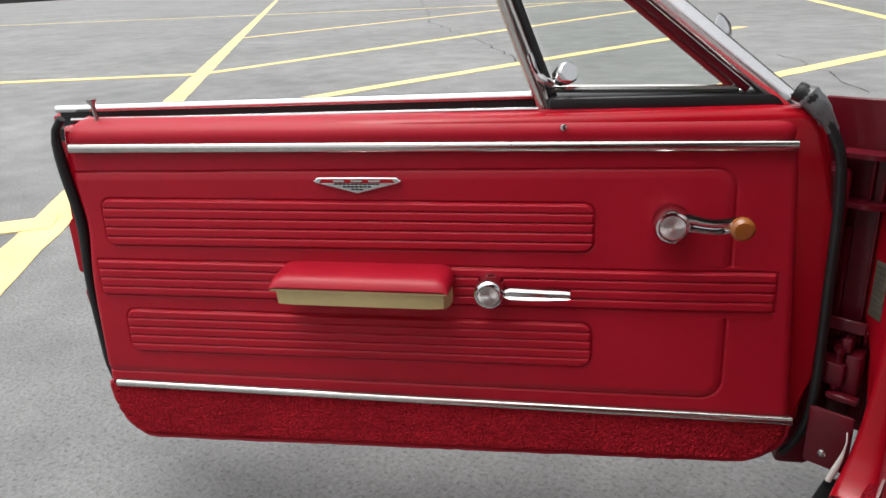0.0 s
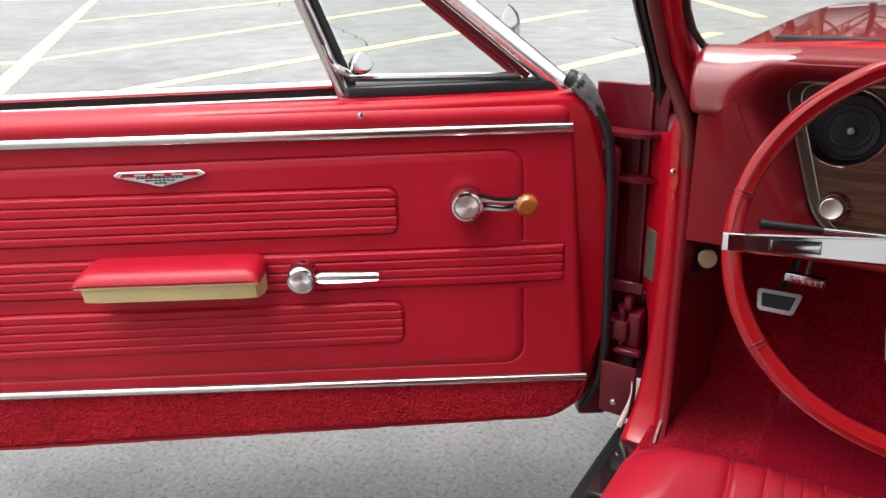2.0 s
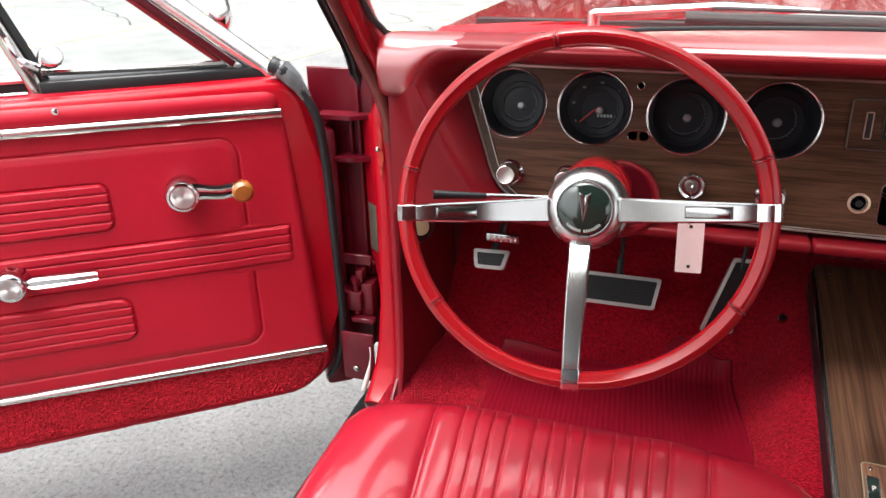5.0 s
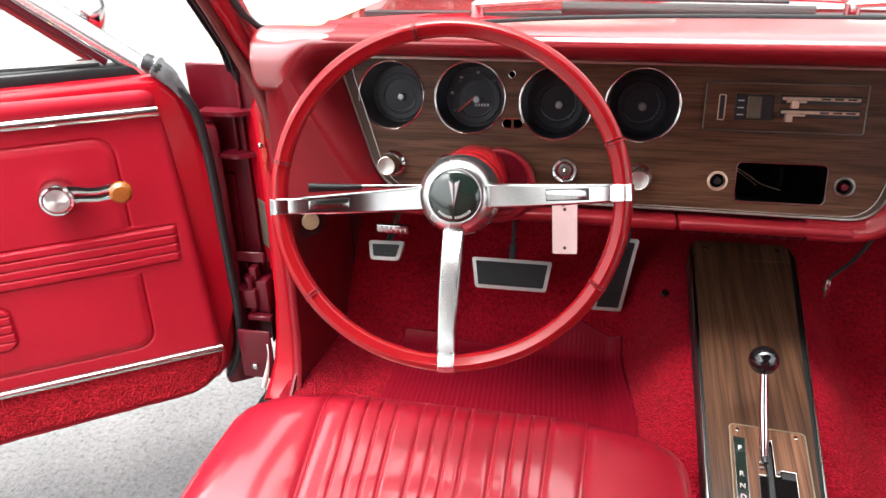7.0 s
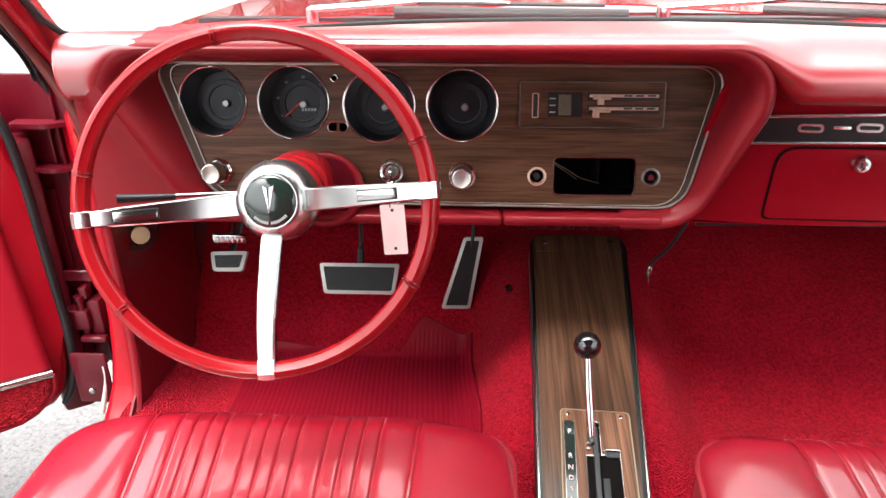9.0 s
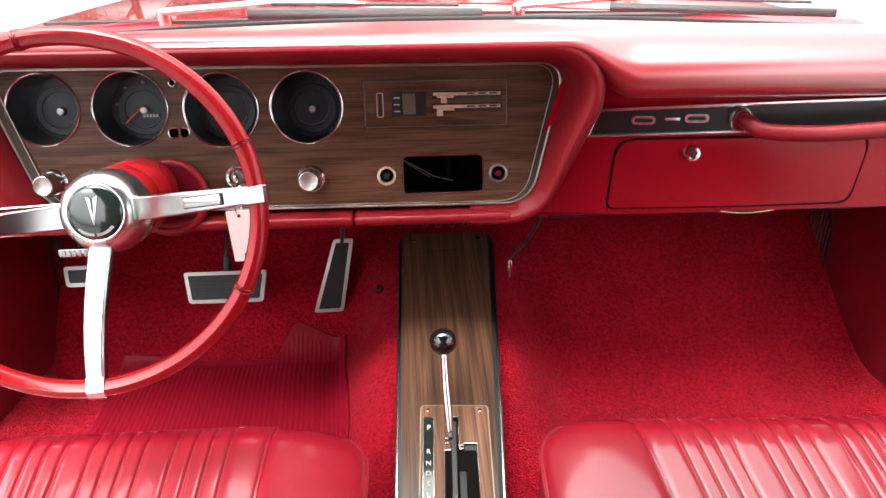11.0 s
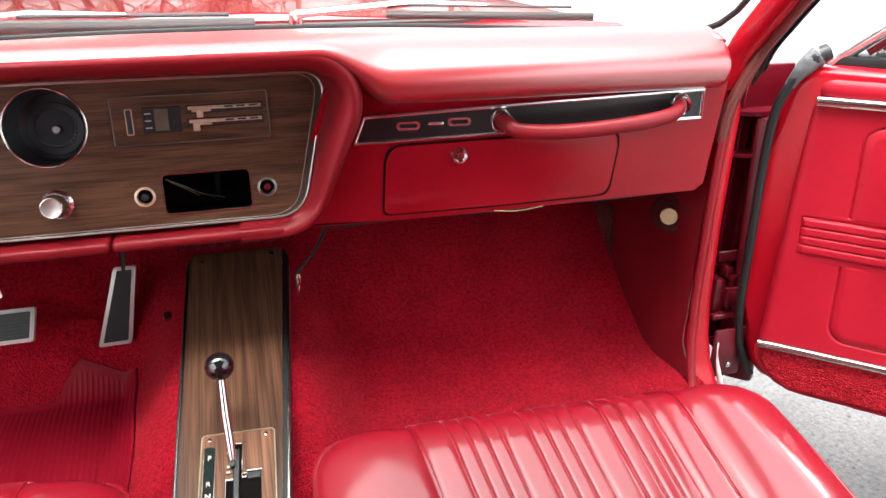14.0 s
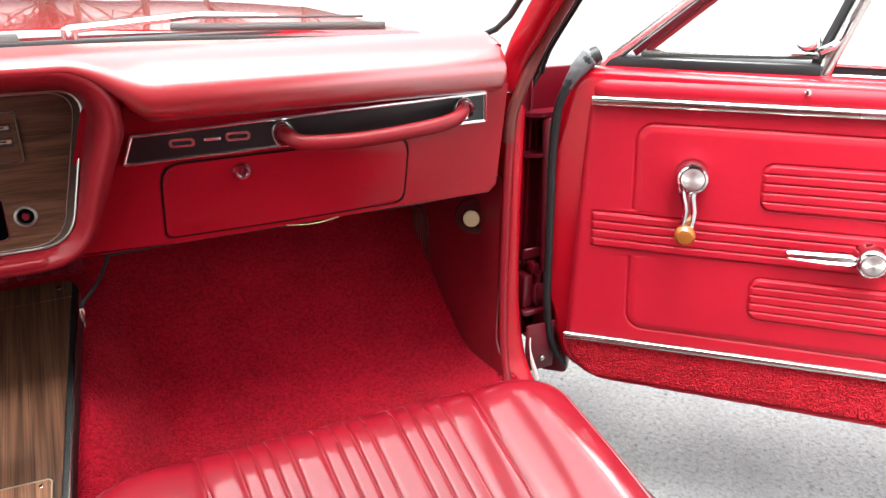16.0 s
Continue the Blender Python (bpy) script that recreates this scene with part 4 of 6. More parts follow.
plate = part("trim_plate", prism(nameplate, 0.006, 0.001, 1, PT), PLATE_BLACK, dash, "black trim plate with chrome border")
part("plate_border", tube([PT @ Vector((x, z, 0.0065)) for x, z in round_poly(nameplate, 0.0015, 2)], 0.0028, 8, True, up=(0, -1, 0)), SATIN_TRIM, plate, "thin chrome border")
for cx, w in ((0.2648, 0.0168), (0.3380, 0.0168)):
    zc = 0.7375 + 0.045 * (cx - 0.26)
    part("badge_shape", pierced(rounded(cx - w, cx + w, zc - 0.0062, zc + 0.0062, 0.0060, 6), [rounded(cx - w + 0.0042, cx + w - 0.0042, zc - 0.0028, zc + 0.0028, 0.0027, 5)], 0.004, PT @ Matrix.Translation((0, 0, 0.0098))), SATIN_TRIM, plate, "raised chrome oval ring")
part("badge_shape", prism(rounded(0.2935, 0.3155, 0.7375, 0.7420, 0.0012, 3), 0.004, 0.001, 2, PT @ Matrix.Translation((0, 0, 0.0058))), SATIN_TRIM, plate, "raised chrome bar")
bar = spline([(0.398, 0.7405, 0.004), (0.405, 0.739, 0.022), (0.424, 0.731, 0.036), (0.50, 0.730, 0.042), (0.59, 0.7375, 0.041), (0.643, 0.745, 0.034), (0.664, 0.7525, 0.020), (0.6705, 0.755, 0.004)], 6)
part("grab_handle", tube([PT @ p for p in bar], 0.0098, 12, flat=1.15), RED_PLASTIC, dash, "red padded grab handle")
for cx, cz in ((0.3985, 0.7405), (0.6705, 0.7545)):
    part("handle_socket", lathe([(0.0165, 0), (0.0165, 0.008), (0.0135, 0.012), (0.0095, 0.010)], 24, PT @ Matrix.Translation((cx, cz, 0.005))), CHROME, dash, "chrome handle socket")
part("lower_edge_seal", tube([(x, gl_y(x) + 0.012 + 0.003 * math.sin(x * 30), lerp(0.583, 0.611, (x - 0.14) / 0.58)) for x in steps(0.14, 0.72, 30)], 0.0025, 6), RUBBER, dash)
part("dangling_label", tube([(x, -0.092, 0.6015 - 0.004 * math.sin((x - 0.39) / 0.08 * math.pi)) for x in steps(0.39, 0.47, 10)], 0.0008, 6), CREAM, dash, "pale cable loop below the lid")


def dial(x, z, r, needle, marks):
    g = part("gauge", lathe([(r - 0.0005, 0.001), (r - 0.002, -0.012), (r - 0.006, -0.052), (0, -0.052)], 44, FM @ Matrix.Translation((x, fv(z), 0))), DIAL, dash, "deep black round dial")
    at = FM @ Matrix.Translation((x, fv(z), 0))
    part("bezel", lathe([(r - 0.0010, -0.003), (r - 0.0010, 0.0015), (r + 0.0004, 0.0026), (r + 0.0016, 0.002), (r + 0.002, 0.0)], 44, at), STAINLESS, g, "thin bright bezel")
    part("dial_hub", lathe([(0.0062, -0.052), (0.0062, -0.047), (0.0045, -0.0445), (0, -0.044)], 18, at @ Matrix.Translation((0.003, -0.004, 0))), HUB_GREY, g, "grey metal dial hub")
    part("dial_step", lathe([(r * 0.72, -0.0522), (r * 0.72, -0.0500), (r * 0.70, -0.0492), (r * 0.55, -0.0500), (r * 0.53, -0.0516)], 40, at @ Matrix.Translation((0.002, -0.003, 0))), DIAL, g)
    lens = part("dial_glass", lathe([(r - 0.001, -0.006), (r * 0.7, -0.0045), (r * 0.35, -0.0037), (0, -0.0035)], 40, at), DIAL_GLASS, g, "clear dial glass")
    lens.visible_shadow = False
    rr = r * marks
    part("scale_ring", tube([at @ Vector((rr * math.cos(a), rr * math.sin(a), -0.0515)) for a in steps(0, 2 * math.pi, 40)[:-1]], 0.0005, 4, True), DIM_MARK, g)
    ticks = []
    for i in range(25):
        a = radians(-50 + 280 * i / 24)
        l = 0.005 if i % 4 == 0 else 0.003
        ticks.append(box(rr, rr + l, -0.0005, 0.0005, -0.0518, -0.0510, 0, 1, at @ Matrix.Rotation(a, 4, "Z")))
    part("scale_marks", merged(*ticks), DIM_MARK, g)
    if needle is not None:
        part("needle", box(0.0, r * 0.66, -0.0011, 0.0011, -0.046, -0.0448, 0.0004, 1, at @ Matrix.Rotation(radians(needle), 4, "Z")), NEEDLE, g, "orange red needle")
    return g


dial(*DIALS[0], None, 0.52)
d2 = dial(*DIALS[1], 222, 0.56)
dial(*DIALS[2], None, 0.52)
dial(*DIALS[3], None, 0.53)
at2 = FM @ Matrix.Translation((DIALS[1][0], fv(DIALS[1][1]), 0))
part("odometer", box(-0.002, 0.024, -0.015, -0.008, -0.0518, -0.050, 0.0005, 1, at2), BLACK, d2)
for i in range(5):
    part("odometer_digit_bar", box(0.0 + 0.0046 * i, 0.003 + 0.0046 * i, -0.0135, -0.0095, -0.0502, -0.0494, 0, 1, at2), MARKING, d2)
for i in range(7):
    a = radians(215 - 260 * i / 6)
    part("dial_figure_bar", box(0.036 * math.cos(a) - 0.0025, 0.036 * math.cos(a) + 0.0025, 0.036 * math.sin(a) - 0.0018, 0.036 * math.sin(a) + 0.0018, -0.0518, -0.0512, 0, 1, at2), DIM_MARK, d2)
for hx, hz, w, h, r in ((-0.389, 0.794, 0.0048, 0.0048, 0.0048), (-0.3857, 0.7275, 0.0145, 0.0068, 0.0066)):
    part("lamp_rim", tube([FM @ Vector((x, y, 0.001)) for x, y in rounded(hx - w, hx + w, fv(hz) - h, fv(hz) + h, r, 6)], 0.0009, 6, True, up=(0, -1, 0)), STAINLESS, dash, "small chrome rimmed indicator lamp")


def knob(x, z, r=0.0155, out=0.038):
    at = FM @ Matrix.Translation((x, fv(z), 0))
    k = part("dash_knob", lathe([(r * 0.8, 0.0), (r * 0.8, out * 0.35), (r, out * 0.45), (r, out * 0.55), (r * 0.93, out * 0.9), (r * 0.86, out), (r * 0.80, out * 1.01)], 30, at), STAINLESS, dash, "round brushed metal dash knob")
    part("knob_face", lathe([(r * 0.81, out * 1.008), (r * 0.74, out * 0.985), (0, out * 0.97)], 30, at), KNOB_FACE, k, "turned pale knob face")
    part("knob_collar", lathe([(r * 1.25, 0.0), (r * 1.25, 0.004), (r * 1.05, 0.007), (r * 0.8, 0.007)], 30, at), CHROME, k)
    return k


knob(-0.562, 0.664)
knob(-0.478, 0.662)
knob(-0.207, 0.661)
ign = part("ignition_switch", lathe([(0.019, 0), (0.019, 0.008), (0.0165, 0.012), (0.013, 0.010), (0.012, 0.004), (0, 0.004)], 30, FM @ Matrix.Translation((-0.308, fv(0.666), 0))), CHROME, dash, "chrome ignition switch with key")
part("key_barrel", lathe([(0.009, 0.003), (0.009, 0.013), (0.0075, 0.0145), (0, 0.0145)], 20, FM @ Matrix.Translation((-0.308, fv(0.666), 0))), TRIM_GREY, ign)
part("key_bow", lathe([(0.010, -0.001), (0.010, 0.001), (0.004, 0.001), (0.004, -0.001), (0.010, -0.001)], 20, FM @ Matrix.Translation((-0.308, fv(0.664), 0.024)) @ Matrix.Rotation(radians(90), 4, "Y")), STAINLESS, ign, "thin metal key")
for x, red in ((-0.100, 0), (0.061, 1)):
    at = FM @ Matrix.Translation((x, fv(0.661), 0))
    b = part("shaft_hole_ring", lathe([(0.0135, 0.0), (0.0135, 0.002), (0.0105, 0.003), (0.0095, -0.006)], 26, at), TRIM_GREY if red else DULL_GOLD, dash, "empty radio shaft hole")
    part("shaft", lathe([(0.0045, -0.02), (0.0045, 0.004), (0, 0.004)], 14, at), RED_SHADE if red else BLACK, b)
part("radio_opening_back", box(-0.09, 0.05, 0.020, 0.024, 0.615, 0.71, 0), VOID, dash, "dark empty radio opening")
part("radio_bracket", box(-0.010, -0.004, -0.02, 0.015, 0.64, 0.70, 0.001), VOID, dash)
part("radio_wire", tube(spline([(-0.075, -0.03, 0.672), (-0.05, -0.02, 0.655), (-0.03, -0.01, 0.640), (0.0, 0.0, 0.628)], 6), 0.0008, 6), PALE_METAL, dash, "thin yellow wire")
part("radio_wire", tube(spline([(-0.070, -0.02, 0.664), (-0.05, -0.01, 0.648), (-0.035, -0.005, 0.636)], 6), 0.0009, 6), TRIM_GREY, dash, "thin grey wire")
part("radio_rim", tube([FM @ Vector((x, y, 0.0005)) for x, y in rounded(-0.0765, 0.039, fv(0.635), fv(0.688), 0.007, 4)], 0.0011, 6, True, up=(0, -1, 0)), STAINLESS, dash)

# heater controls
hv = thing("heater_control", "walnut faced heater control panel with bright levers", "heater control")
part("faceplate", prism(rounded(-0.127, 0.073, fv(0.729), fv(0.790), 0.002, 2), 0.0035, 0.001, 1, FM), WOOD_X, hv)
part("faceplate_border", tube([FM @ Vector((x, y, 0.0035)) for x, y in rounded(-0.127, 0.073, fv(0.729), fv(0.790), 0.002, 2)], 0.0010, 6, True, up=(0, -1, 0)), TRIM_GREY, hv)
part("slot_window", prism(rounded(-0.109, -0.102, fv(0.743), fv(0.774), 0.001, 2), 0.005, 0, 1, FM), BLACK, hv)
part("slot_rim", tube([FM @ Vector((x, y, 0.005)) for x, y in rounded(-0.1095, -0.1015, fv(0.7425), fv(0.7745), 0.001, 2)], 0.0009, 6, True, up=(0, -1, 0)), DULL_GOLD, hv)
part("switch_block", prism(rounded(-0.089, -0.041, fv(0.743), fv(0.776), 0.001, 2), 0.006, 0.001, 1, FM), PLATE_BLACK, hv, "black switch block")
part("switch_button", prism(rounded(-0.074, -0.056, fv(0.745), fv(0.774), 0.001, 2), 0.009, 0.001, 1, FM), SMOKED, hv, "smoky grey switch window")
for i in range(3):
    part("legend_bar", prism(rounded(-0.086, -0.078, fv(0.749 + 0.009 * i), fv(0.7505 + 0.009 * i), 0.0002, 1), 0.0065, 0, 1, FM), MARKING, hv)
for z in (0.7705, 0.7535):
    part("lever_slot", prism(rounded(-0.034, 0.066, fv(z - 0.0055), fv(z + 0.0055), 0.001, 2), 0.005, 0.001, 1, FM), BLACK, hv)
    part("lever_track", prism(rounded(-0.031, 0.064, fv(z - 0.001), fv(z + 0.0035), 0.001, 2), 0.0072, 0.001, 1, FM), DULL_GOLD, hv, "bright lever track")
    for i in range(3):
        part("legend_bar", prism(rounded(0.016 + 0.016 * i, 0.027 + 0.016 * i, fv(z + 0.0002), fv(z + 0.0024), 0.0002, 1), 0.0078, 0, 1, FM), BLACK, hv)
    part("lever", merged(prism(rounded(-0.026, -0.002, fv(z - 0.004), fv(z), 0.001, 2), 0.012, 0.001, 1, FM), prism(rounded(-0.026 + 0.006 * (z > 0.76), -0.018 + 0.006 * (z > 0.76), fv(z - 0.011), fv(z), 0.001, 2), 0.016, 0.001, 1, FM)), DULL_GOLD, hv, "small bright lever")

# ---- steering wheel ----
WC, TILT_W, TURN_W = Vector((-0.4350, -0.3075, 0.7080)), 18.4, 5.5
WM = Matrix.Translation(WC) @ Matrix.Rotation(radians(90 - TILT_W), 4, "X") @ Matrix.Rotation(radians(TURN_W), 4, "Z")
wheel = thing("steering_wheel", "large red plastic steering wheel with three brushed metal spokes", "steering wheel")
RIM_X, RIM_Y = 0.1995, 0.1905
JOINTS = (17, 96, 164, 214, 328)


def on_rim(a, out, up):
    """A point of the slightly oval rim: angle, distance outwards from its core and towards the driver."""
    n = Vector((RIM_Y * math.cos(a), RIM_X * math.sin(a), 0)).normalized()
    return WM @ Vector((RIM_X * math.cos(a) + n.x * out, RIM_Y * math.sin(a) + n.y * out, up))


rings = []
for a in steps(0, 2 * math.pi, 144)[:-1]:
    ring = []
    for k in range(28):
        b = 2 * math.pi * k / 28
        q = 0.0105
        if 1.75 < b < 2.25:
            q *= 0.86
        elif b >= 2.25 and b < 3.6:
            q *= 0.97
        ring.append(on_rim(a, q * math.cos(b), 1.12 * q * math.sin(b)))
    rings.append(ring)
part("rim", loft(rings, True, True, False), RED_RIM, wheel, "glossy red rim", 24)
for c in JOINTS:
    a = radians(c)
    part("rim_joint", tube([on_rim(a, 0.0102 * math.cos(b), 0.0114 * math.sin(b)) for b in steps(0, 2 * math.pi, 24)[:-1]], 0.0008, 5, True), RED_SHADE, wheel, "dark joint line of the rim")
    for side in (-1, 1):
        part("rim_collar", tube([on_rim(a + side * 0.011, 0.0103 * math.cos(b), 0.0115 * math.sin(b)) for b in steps(0, 2 * math.pi, 24)[:-1]], 0.0011, 6, True), RED_RIM, wheel)


def spoke(angle, w0, w1, r1, badge):
    m = WM @ Matrix.Rotation(radians(angle), 4, "Z")

    def rise(f):
        return lerp(-0.066, 0.0035, 1 - (1 - f) ** 1.65)
    rings, keel = [], []
    for r in steps(0.034, r1, 24):
        f = (r - 0.034) / (r1 - 0.034)
        w, z = lerp(w0, w1, f) / 2, rise(f)
        rings.append([(r, y, z + zz) for y, zz in ((-w, -0.0062), (-w, 0.0030), (-w + 0.0016, 0.0052), (-w + 0.0024, 0.0056), (w - 0.0024, 0.0056), (w - 0.0016, 0.0052), (w, 0.0030), (w, -0.0062))])
        keel.append([(r, y, z + zz) for y, zz in ((-w * 0.86, -0.0060), (w * 0.86, -0.0060), (w * 0.70, -0.0135), (-w * 0.70, -0.0135))])
    s = part("spoke", loft(rings, True, False, True, m), BRUSHED, wheel, "brushed metal spoke", 20)
    part("spoke_back", loft(keel[:20], True, False, True, m), RED_PLASTIC, s, "red plastic back of the spoke")
    tip = []
    for r, z, g in ((r1 - 0.014, 0.0084, 0.98), (r1 - 0.009, 0.0104, 1.0), (r1 + 0.002, 0.0122, 1.0), (r1 + 0.0080, 0.0098, 1.0), (r1 + 0.0112, 0.0045, 1.0), (r1 + 0.0118, -0.004, 1.0)):
        w = w1 * 0.5 * g
        tip.append([(r, -w, z - 0.006), (r, -w, z - 0.001), (r, -w + 0.001, z), (r, w - 0.001, z), (r, w, z - 0.001), (r, w, z - 0.006)])
    part("spoke_tip", loft(tip, True, False, True, m), CHROME, s, "polished spoke tip over the rim", 20)
    if badge:
        f = (0.139 - 0.034) / (r1 - 0.034)
        slope = (rise(f + 0.02) - rise(f - 0.02)) / (0.04 * (r1 - 0.034))
        hm = m @ Matrix.Translation((0.139, 0, rise(f) + 0.0056)) @ Matrix.Rotation(-math.atan(slope), 4, "Y")
        part("bar_shadow_gap", box(-0.0250, 0.0250, -0.0066, 0.0066, -0.004, 0.0007, 0.0002, 1, hm), BLACK, s)
        part("horn_bar", box(-0.0238, 0.0238, -0.0055, 0.0055, -0.004, 0.0030, 0.0012, 2, hm), BRUSHED, s, "small raised horn bar")


spoke(0, 0.0300, 0.0190, RIM_X, True)
spoke(180, 0.0300, 0.0190, RIM_X, True)
spoke(268.5, 0.0270, 0.0200, RIM_Y, False)
HM = WM @ Matrix.Translation((0.0042, 0.0015, -0.0442)) @ Matrix.Scale(1.10, 4) @ Matrix.Translation((0, 0, 0.0442))
SHROUD = HM @ Matrix.Translation((0, 0, -0.09)) @ Matrix.Rotation(radians(8), 4, "X") @ Matrix.Translation((0, 0, 0.09))
part("hub", lathe([(0.0430, -0.100), (0.0452, -0.097), (0.0462, -0.090), (0.0460, -0.082), (0.0446, -0.072), (0.0418, -0.0620), (0.0378, -0.0545), (0.0335, -0.0505), (0.0305, -0.0492), (0.0290, -0.0494), (0.0284, -0.0512), (0, -0.0512)], 64, HM), HUB_METAL, wheel, "domed brushed metal hub", 50)
cap = part("horn_cap", lathe([(0.0283, -0.0512), (0.0282, -0.0488), (0.0262, -0.0470), (0.018, -0.0452), (0.009, -0.0444), (0, -0.0442)], 48, HM), GREEN_BLACK, wheel, "dark glossy round horn cap")
EM = HM @ Matrix.Rotation(radians(-4), 4, "Z") @ Matrix.Translation((0, 0.003, -0.0452))
part("cap_emblem", merged(prism([(-0.0064, 0.0150), (-0.0010, 0.0112), (0.0, -0.0175)], 0.0022, 0.0005, 1, EM), prism([(0.0064, 0.0150), (0.0010, 0.0112), (0.0, -0.0175)], 0.0022, 0.0005, 1, EM)), CHROME, cap, "silver arrowhead shape")
for i in range(16):
    if i == 7:
        continue
    a = radians(222 + 92 * i / 15)
    part("legend_bar", box(-0.0008, 0.0008, -0.0015, 0.0015, 0, 0.0010, 0, 1, HM @ Matrix.Rotation(a - math.pi / 2, 4, "Z") @ Matrix.Translation((0, 0.0232, -0.0470)) @ Matrix.Rotation(radians(-11), 4, "X")), MARKING, cap)
part("hub_shroud", lathe([(0.0430, -0.096), (0.0450, -0.101), (0.0456, -0.112), (0.0454, -0.126), (0.0443, -0.128), (0.0450, -0.131), (0.0450, -0.158), (0.0446, -0.200), (0.040, -0.212)], 48, SHROUD), RED_RIM, wheel, "red plastic hub shroud")

column = thing("steering_column", "red painted steering column with turn signal lever", "steering column")
part("column_tube", lathe([(0.034, -0.205), (0.0375, -0.212), (0.0375, -0.225), (0.0355, -0.32), (0.0355, -0.60)], 36, SHROUD), RED_SATIN, column)
part("column_bezel", tube([Vector((-0.402 + 0.050 * math.cos(a), -0.088 + 0.012 * math.sin(a), 0.646 + 0.047 * math.sin(a))) for a in steps(0, 2 * math.pi, 36)[:-1]], 0.006, 10, True), RED_FLARE, column, "red ring round the column")
# flat disc, no hole: its dark colour paints the shade inside the ring
part("column_hole", prism([(-0.402 + 0.050 * math.cos(a), 0.646 + 0.047 * math.sin(a)) for a in steps(0, 2 * math.pi, 36)[:-1]], 0.004, 0, 1, Matrix.Translation((0, -0.080, 0)) @ Matrix.Rotation(radians(90), 4, "X")), RED_SHADE, column, "disc painting the shaded opening round the column")
lev = [WM @ Vector(p) for p in ((-0.03, 0.012, -0.115), (-0.10, 0.016, -0.085), (-0.182, 0.020, -0.050))]
part("turn_signal_lever", tube(lev, [0.0042, 0.0038, 0.0036], 10), CHROME, column, "chrome turn signal lever")
part("lever_tip", tube([lev[1].lerp(lev[2], 0.25), lev[2]], [0.0038, 0.0060], 10), BLACK, column, "black lever grip")

# paper tag on the ignition key
tag = thing("key_tag", "small blank pale pink tag hanging from the ignition key", "tag")
TM = Matrix.Translation((-0.3035, -0.118, 0.631)) @ Matrix.Rotation(radians(-3), 4, "Y") @ Matrix.Rotation(radians(90), 4, "X")
part("card", prism(rounded(-0.0172, 0.0172, -0.0715, 0.0045, 0.002, 3), 0.0012, 0, 1, TM), TAG, tag)
for z in (-0.003, -0.062):
    part("punched_hole", lathe([(0.0024, 0), (0.0024, 0.0016), (0, 0.0016)], 12, TM @ Matrix.Translation((0.0, z, 0.0004))), BLACK, tag)
part("ring", tube([(-0.3045 + 0.002 * math.cos(a), -0.109 + 0.012 * math.cos(a), 0.640 + 0.015 * math.sin(a)) for a in steps(0, 2 * math.pi, 24)[:-1]], 0.0009, 6, True), STAINLESS, tag)

# ---- pedals ----
def pedal(name, label, pts, y, lean, arm, ribs):
    p = thing(name, label, "pedal", "pedals")
    cx, cz = sum(q[0] for q in pts) / len(pts), sum(q[1] for q in pts) / len(pts)
    m = Matrix.Translation((cx, y, cz)) @ Matrix.Rotation(radians(90 - lean), 4, "X")
    loc = [(x - cx, z - cz) for x, z in pts]
    part("trim_frame", prism(round_poly(loc, 0.005, 4), 0.010, 0.0010, 2, m), PEDAL_TRIM, p, "bright metal edge trim")
    inner = []
    for i, pt in enumerate(loc):
        q, a, b = Vector(pt), Vector(loc[i - 1]), Vector(loc[(i + 1) % len(loc)])
        u, v = (a - q).normalized(), (b - q).normalized()
        q += (u + v) * (0.0060 / max(0.3, abs(u.x * v.y - u.y * v.x)))
        inner.append((q.x, q.y))
    part("rubber_pad", prism(round_poly(inner, 0.003, 3), 0.0102, 0.0006, 1, m), RUBBER, p, "ribbed black rubber pad")
    zs = [z for _, z in inner]
    for i in range(ribs):
        z = lerp(min(zs), max(zs), (i + 0.5) / ribs)
        xs = []
        k = len(inner)
        for j in range(k):
            (xa, za), (xb, zb) = inner[j], inner[(j + 1) % k]
            if (za - z) * (zb - z) < 0:
                xs.append(xa + (xb - xa) * (z - za) / (zb - za))
        if len(xs) >= 2:
            part("pad_rib", box(min(xs) + 0.004, max(xs) - 0.004, z - 0.0014, z + 0.0014, 0.0098, 0.0116, 0.0005, 1, m), RUBBER, p)
    part("lever_arm", tube(spline(arm, 6), 0.0065, 8, flat=0.6), BLACK, p, "black steel pedal arm")
    return p


pedal("brake_pedal", "wide black rubber brake pedal with bright trim", [(-0.466, 0.362), (-0.3355, 0.362), (-0.3275, 0.4185), (-0.4755, 0.4185)], 0.128, 26, [(-0.402, 0.135, 0.39), (-0.402, 0.17, 0.46), (-0.40, 0.16, 0.56), (-0.40, 0.14, 0.62)], 8)
pedal("accelerator_pedal", "tall slanted black accelerator pedal with bright trim", [(-0.2520, 0.310), (-0.1965, 0.311), (-0.1730, 0.449), (-0.2100, 0.449)], 0.181, 16, [(-0.195, 0.19, 0.43), (-0.19, 0.20, 0.50), (-0.19, 0.20, 0.60)], 0)
pedal("parking_brake_pedal", "small black parking brake pedal with bright trim", [(-0.656, 0.4195), (-0.603, 0.4205), (-0.5945, 0.4565), (-0.662, 0.4545)], 0.094, 30, [(-0.63, 0.092, 0.44), (-0.615, 0.14, 0.50), (-0.60, 0.15, 0.60)], 4)
rel = thing("brake_release_handle", "ribbed grey metal parking brake release handle", "handle")
part("grip", box(-0.614, -0.558, -0.006, 0.004, 0.520, 0.535, 0.003, 2, Matrix.Identity(4)), BRUSHED, rel)
part("rod", tube([(-0.585, 0.002, 0.53), (-0.582, 0.02, 0.56), (-0.580, 0.04, 0.61)], 0.005, 8), BRUSHED, rel)
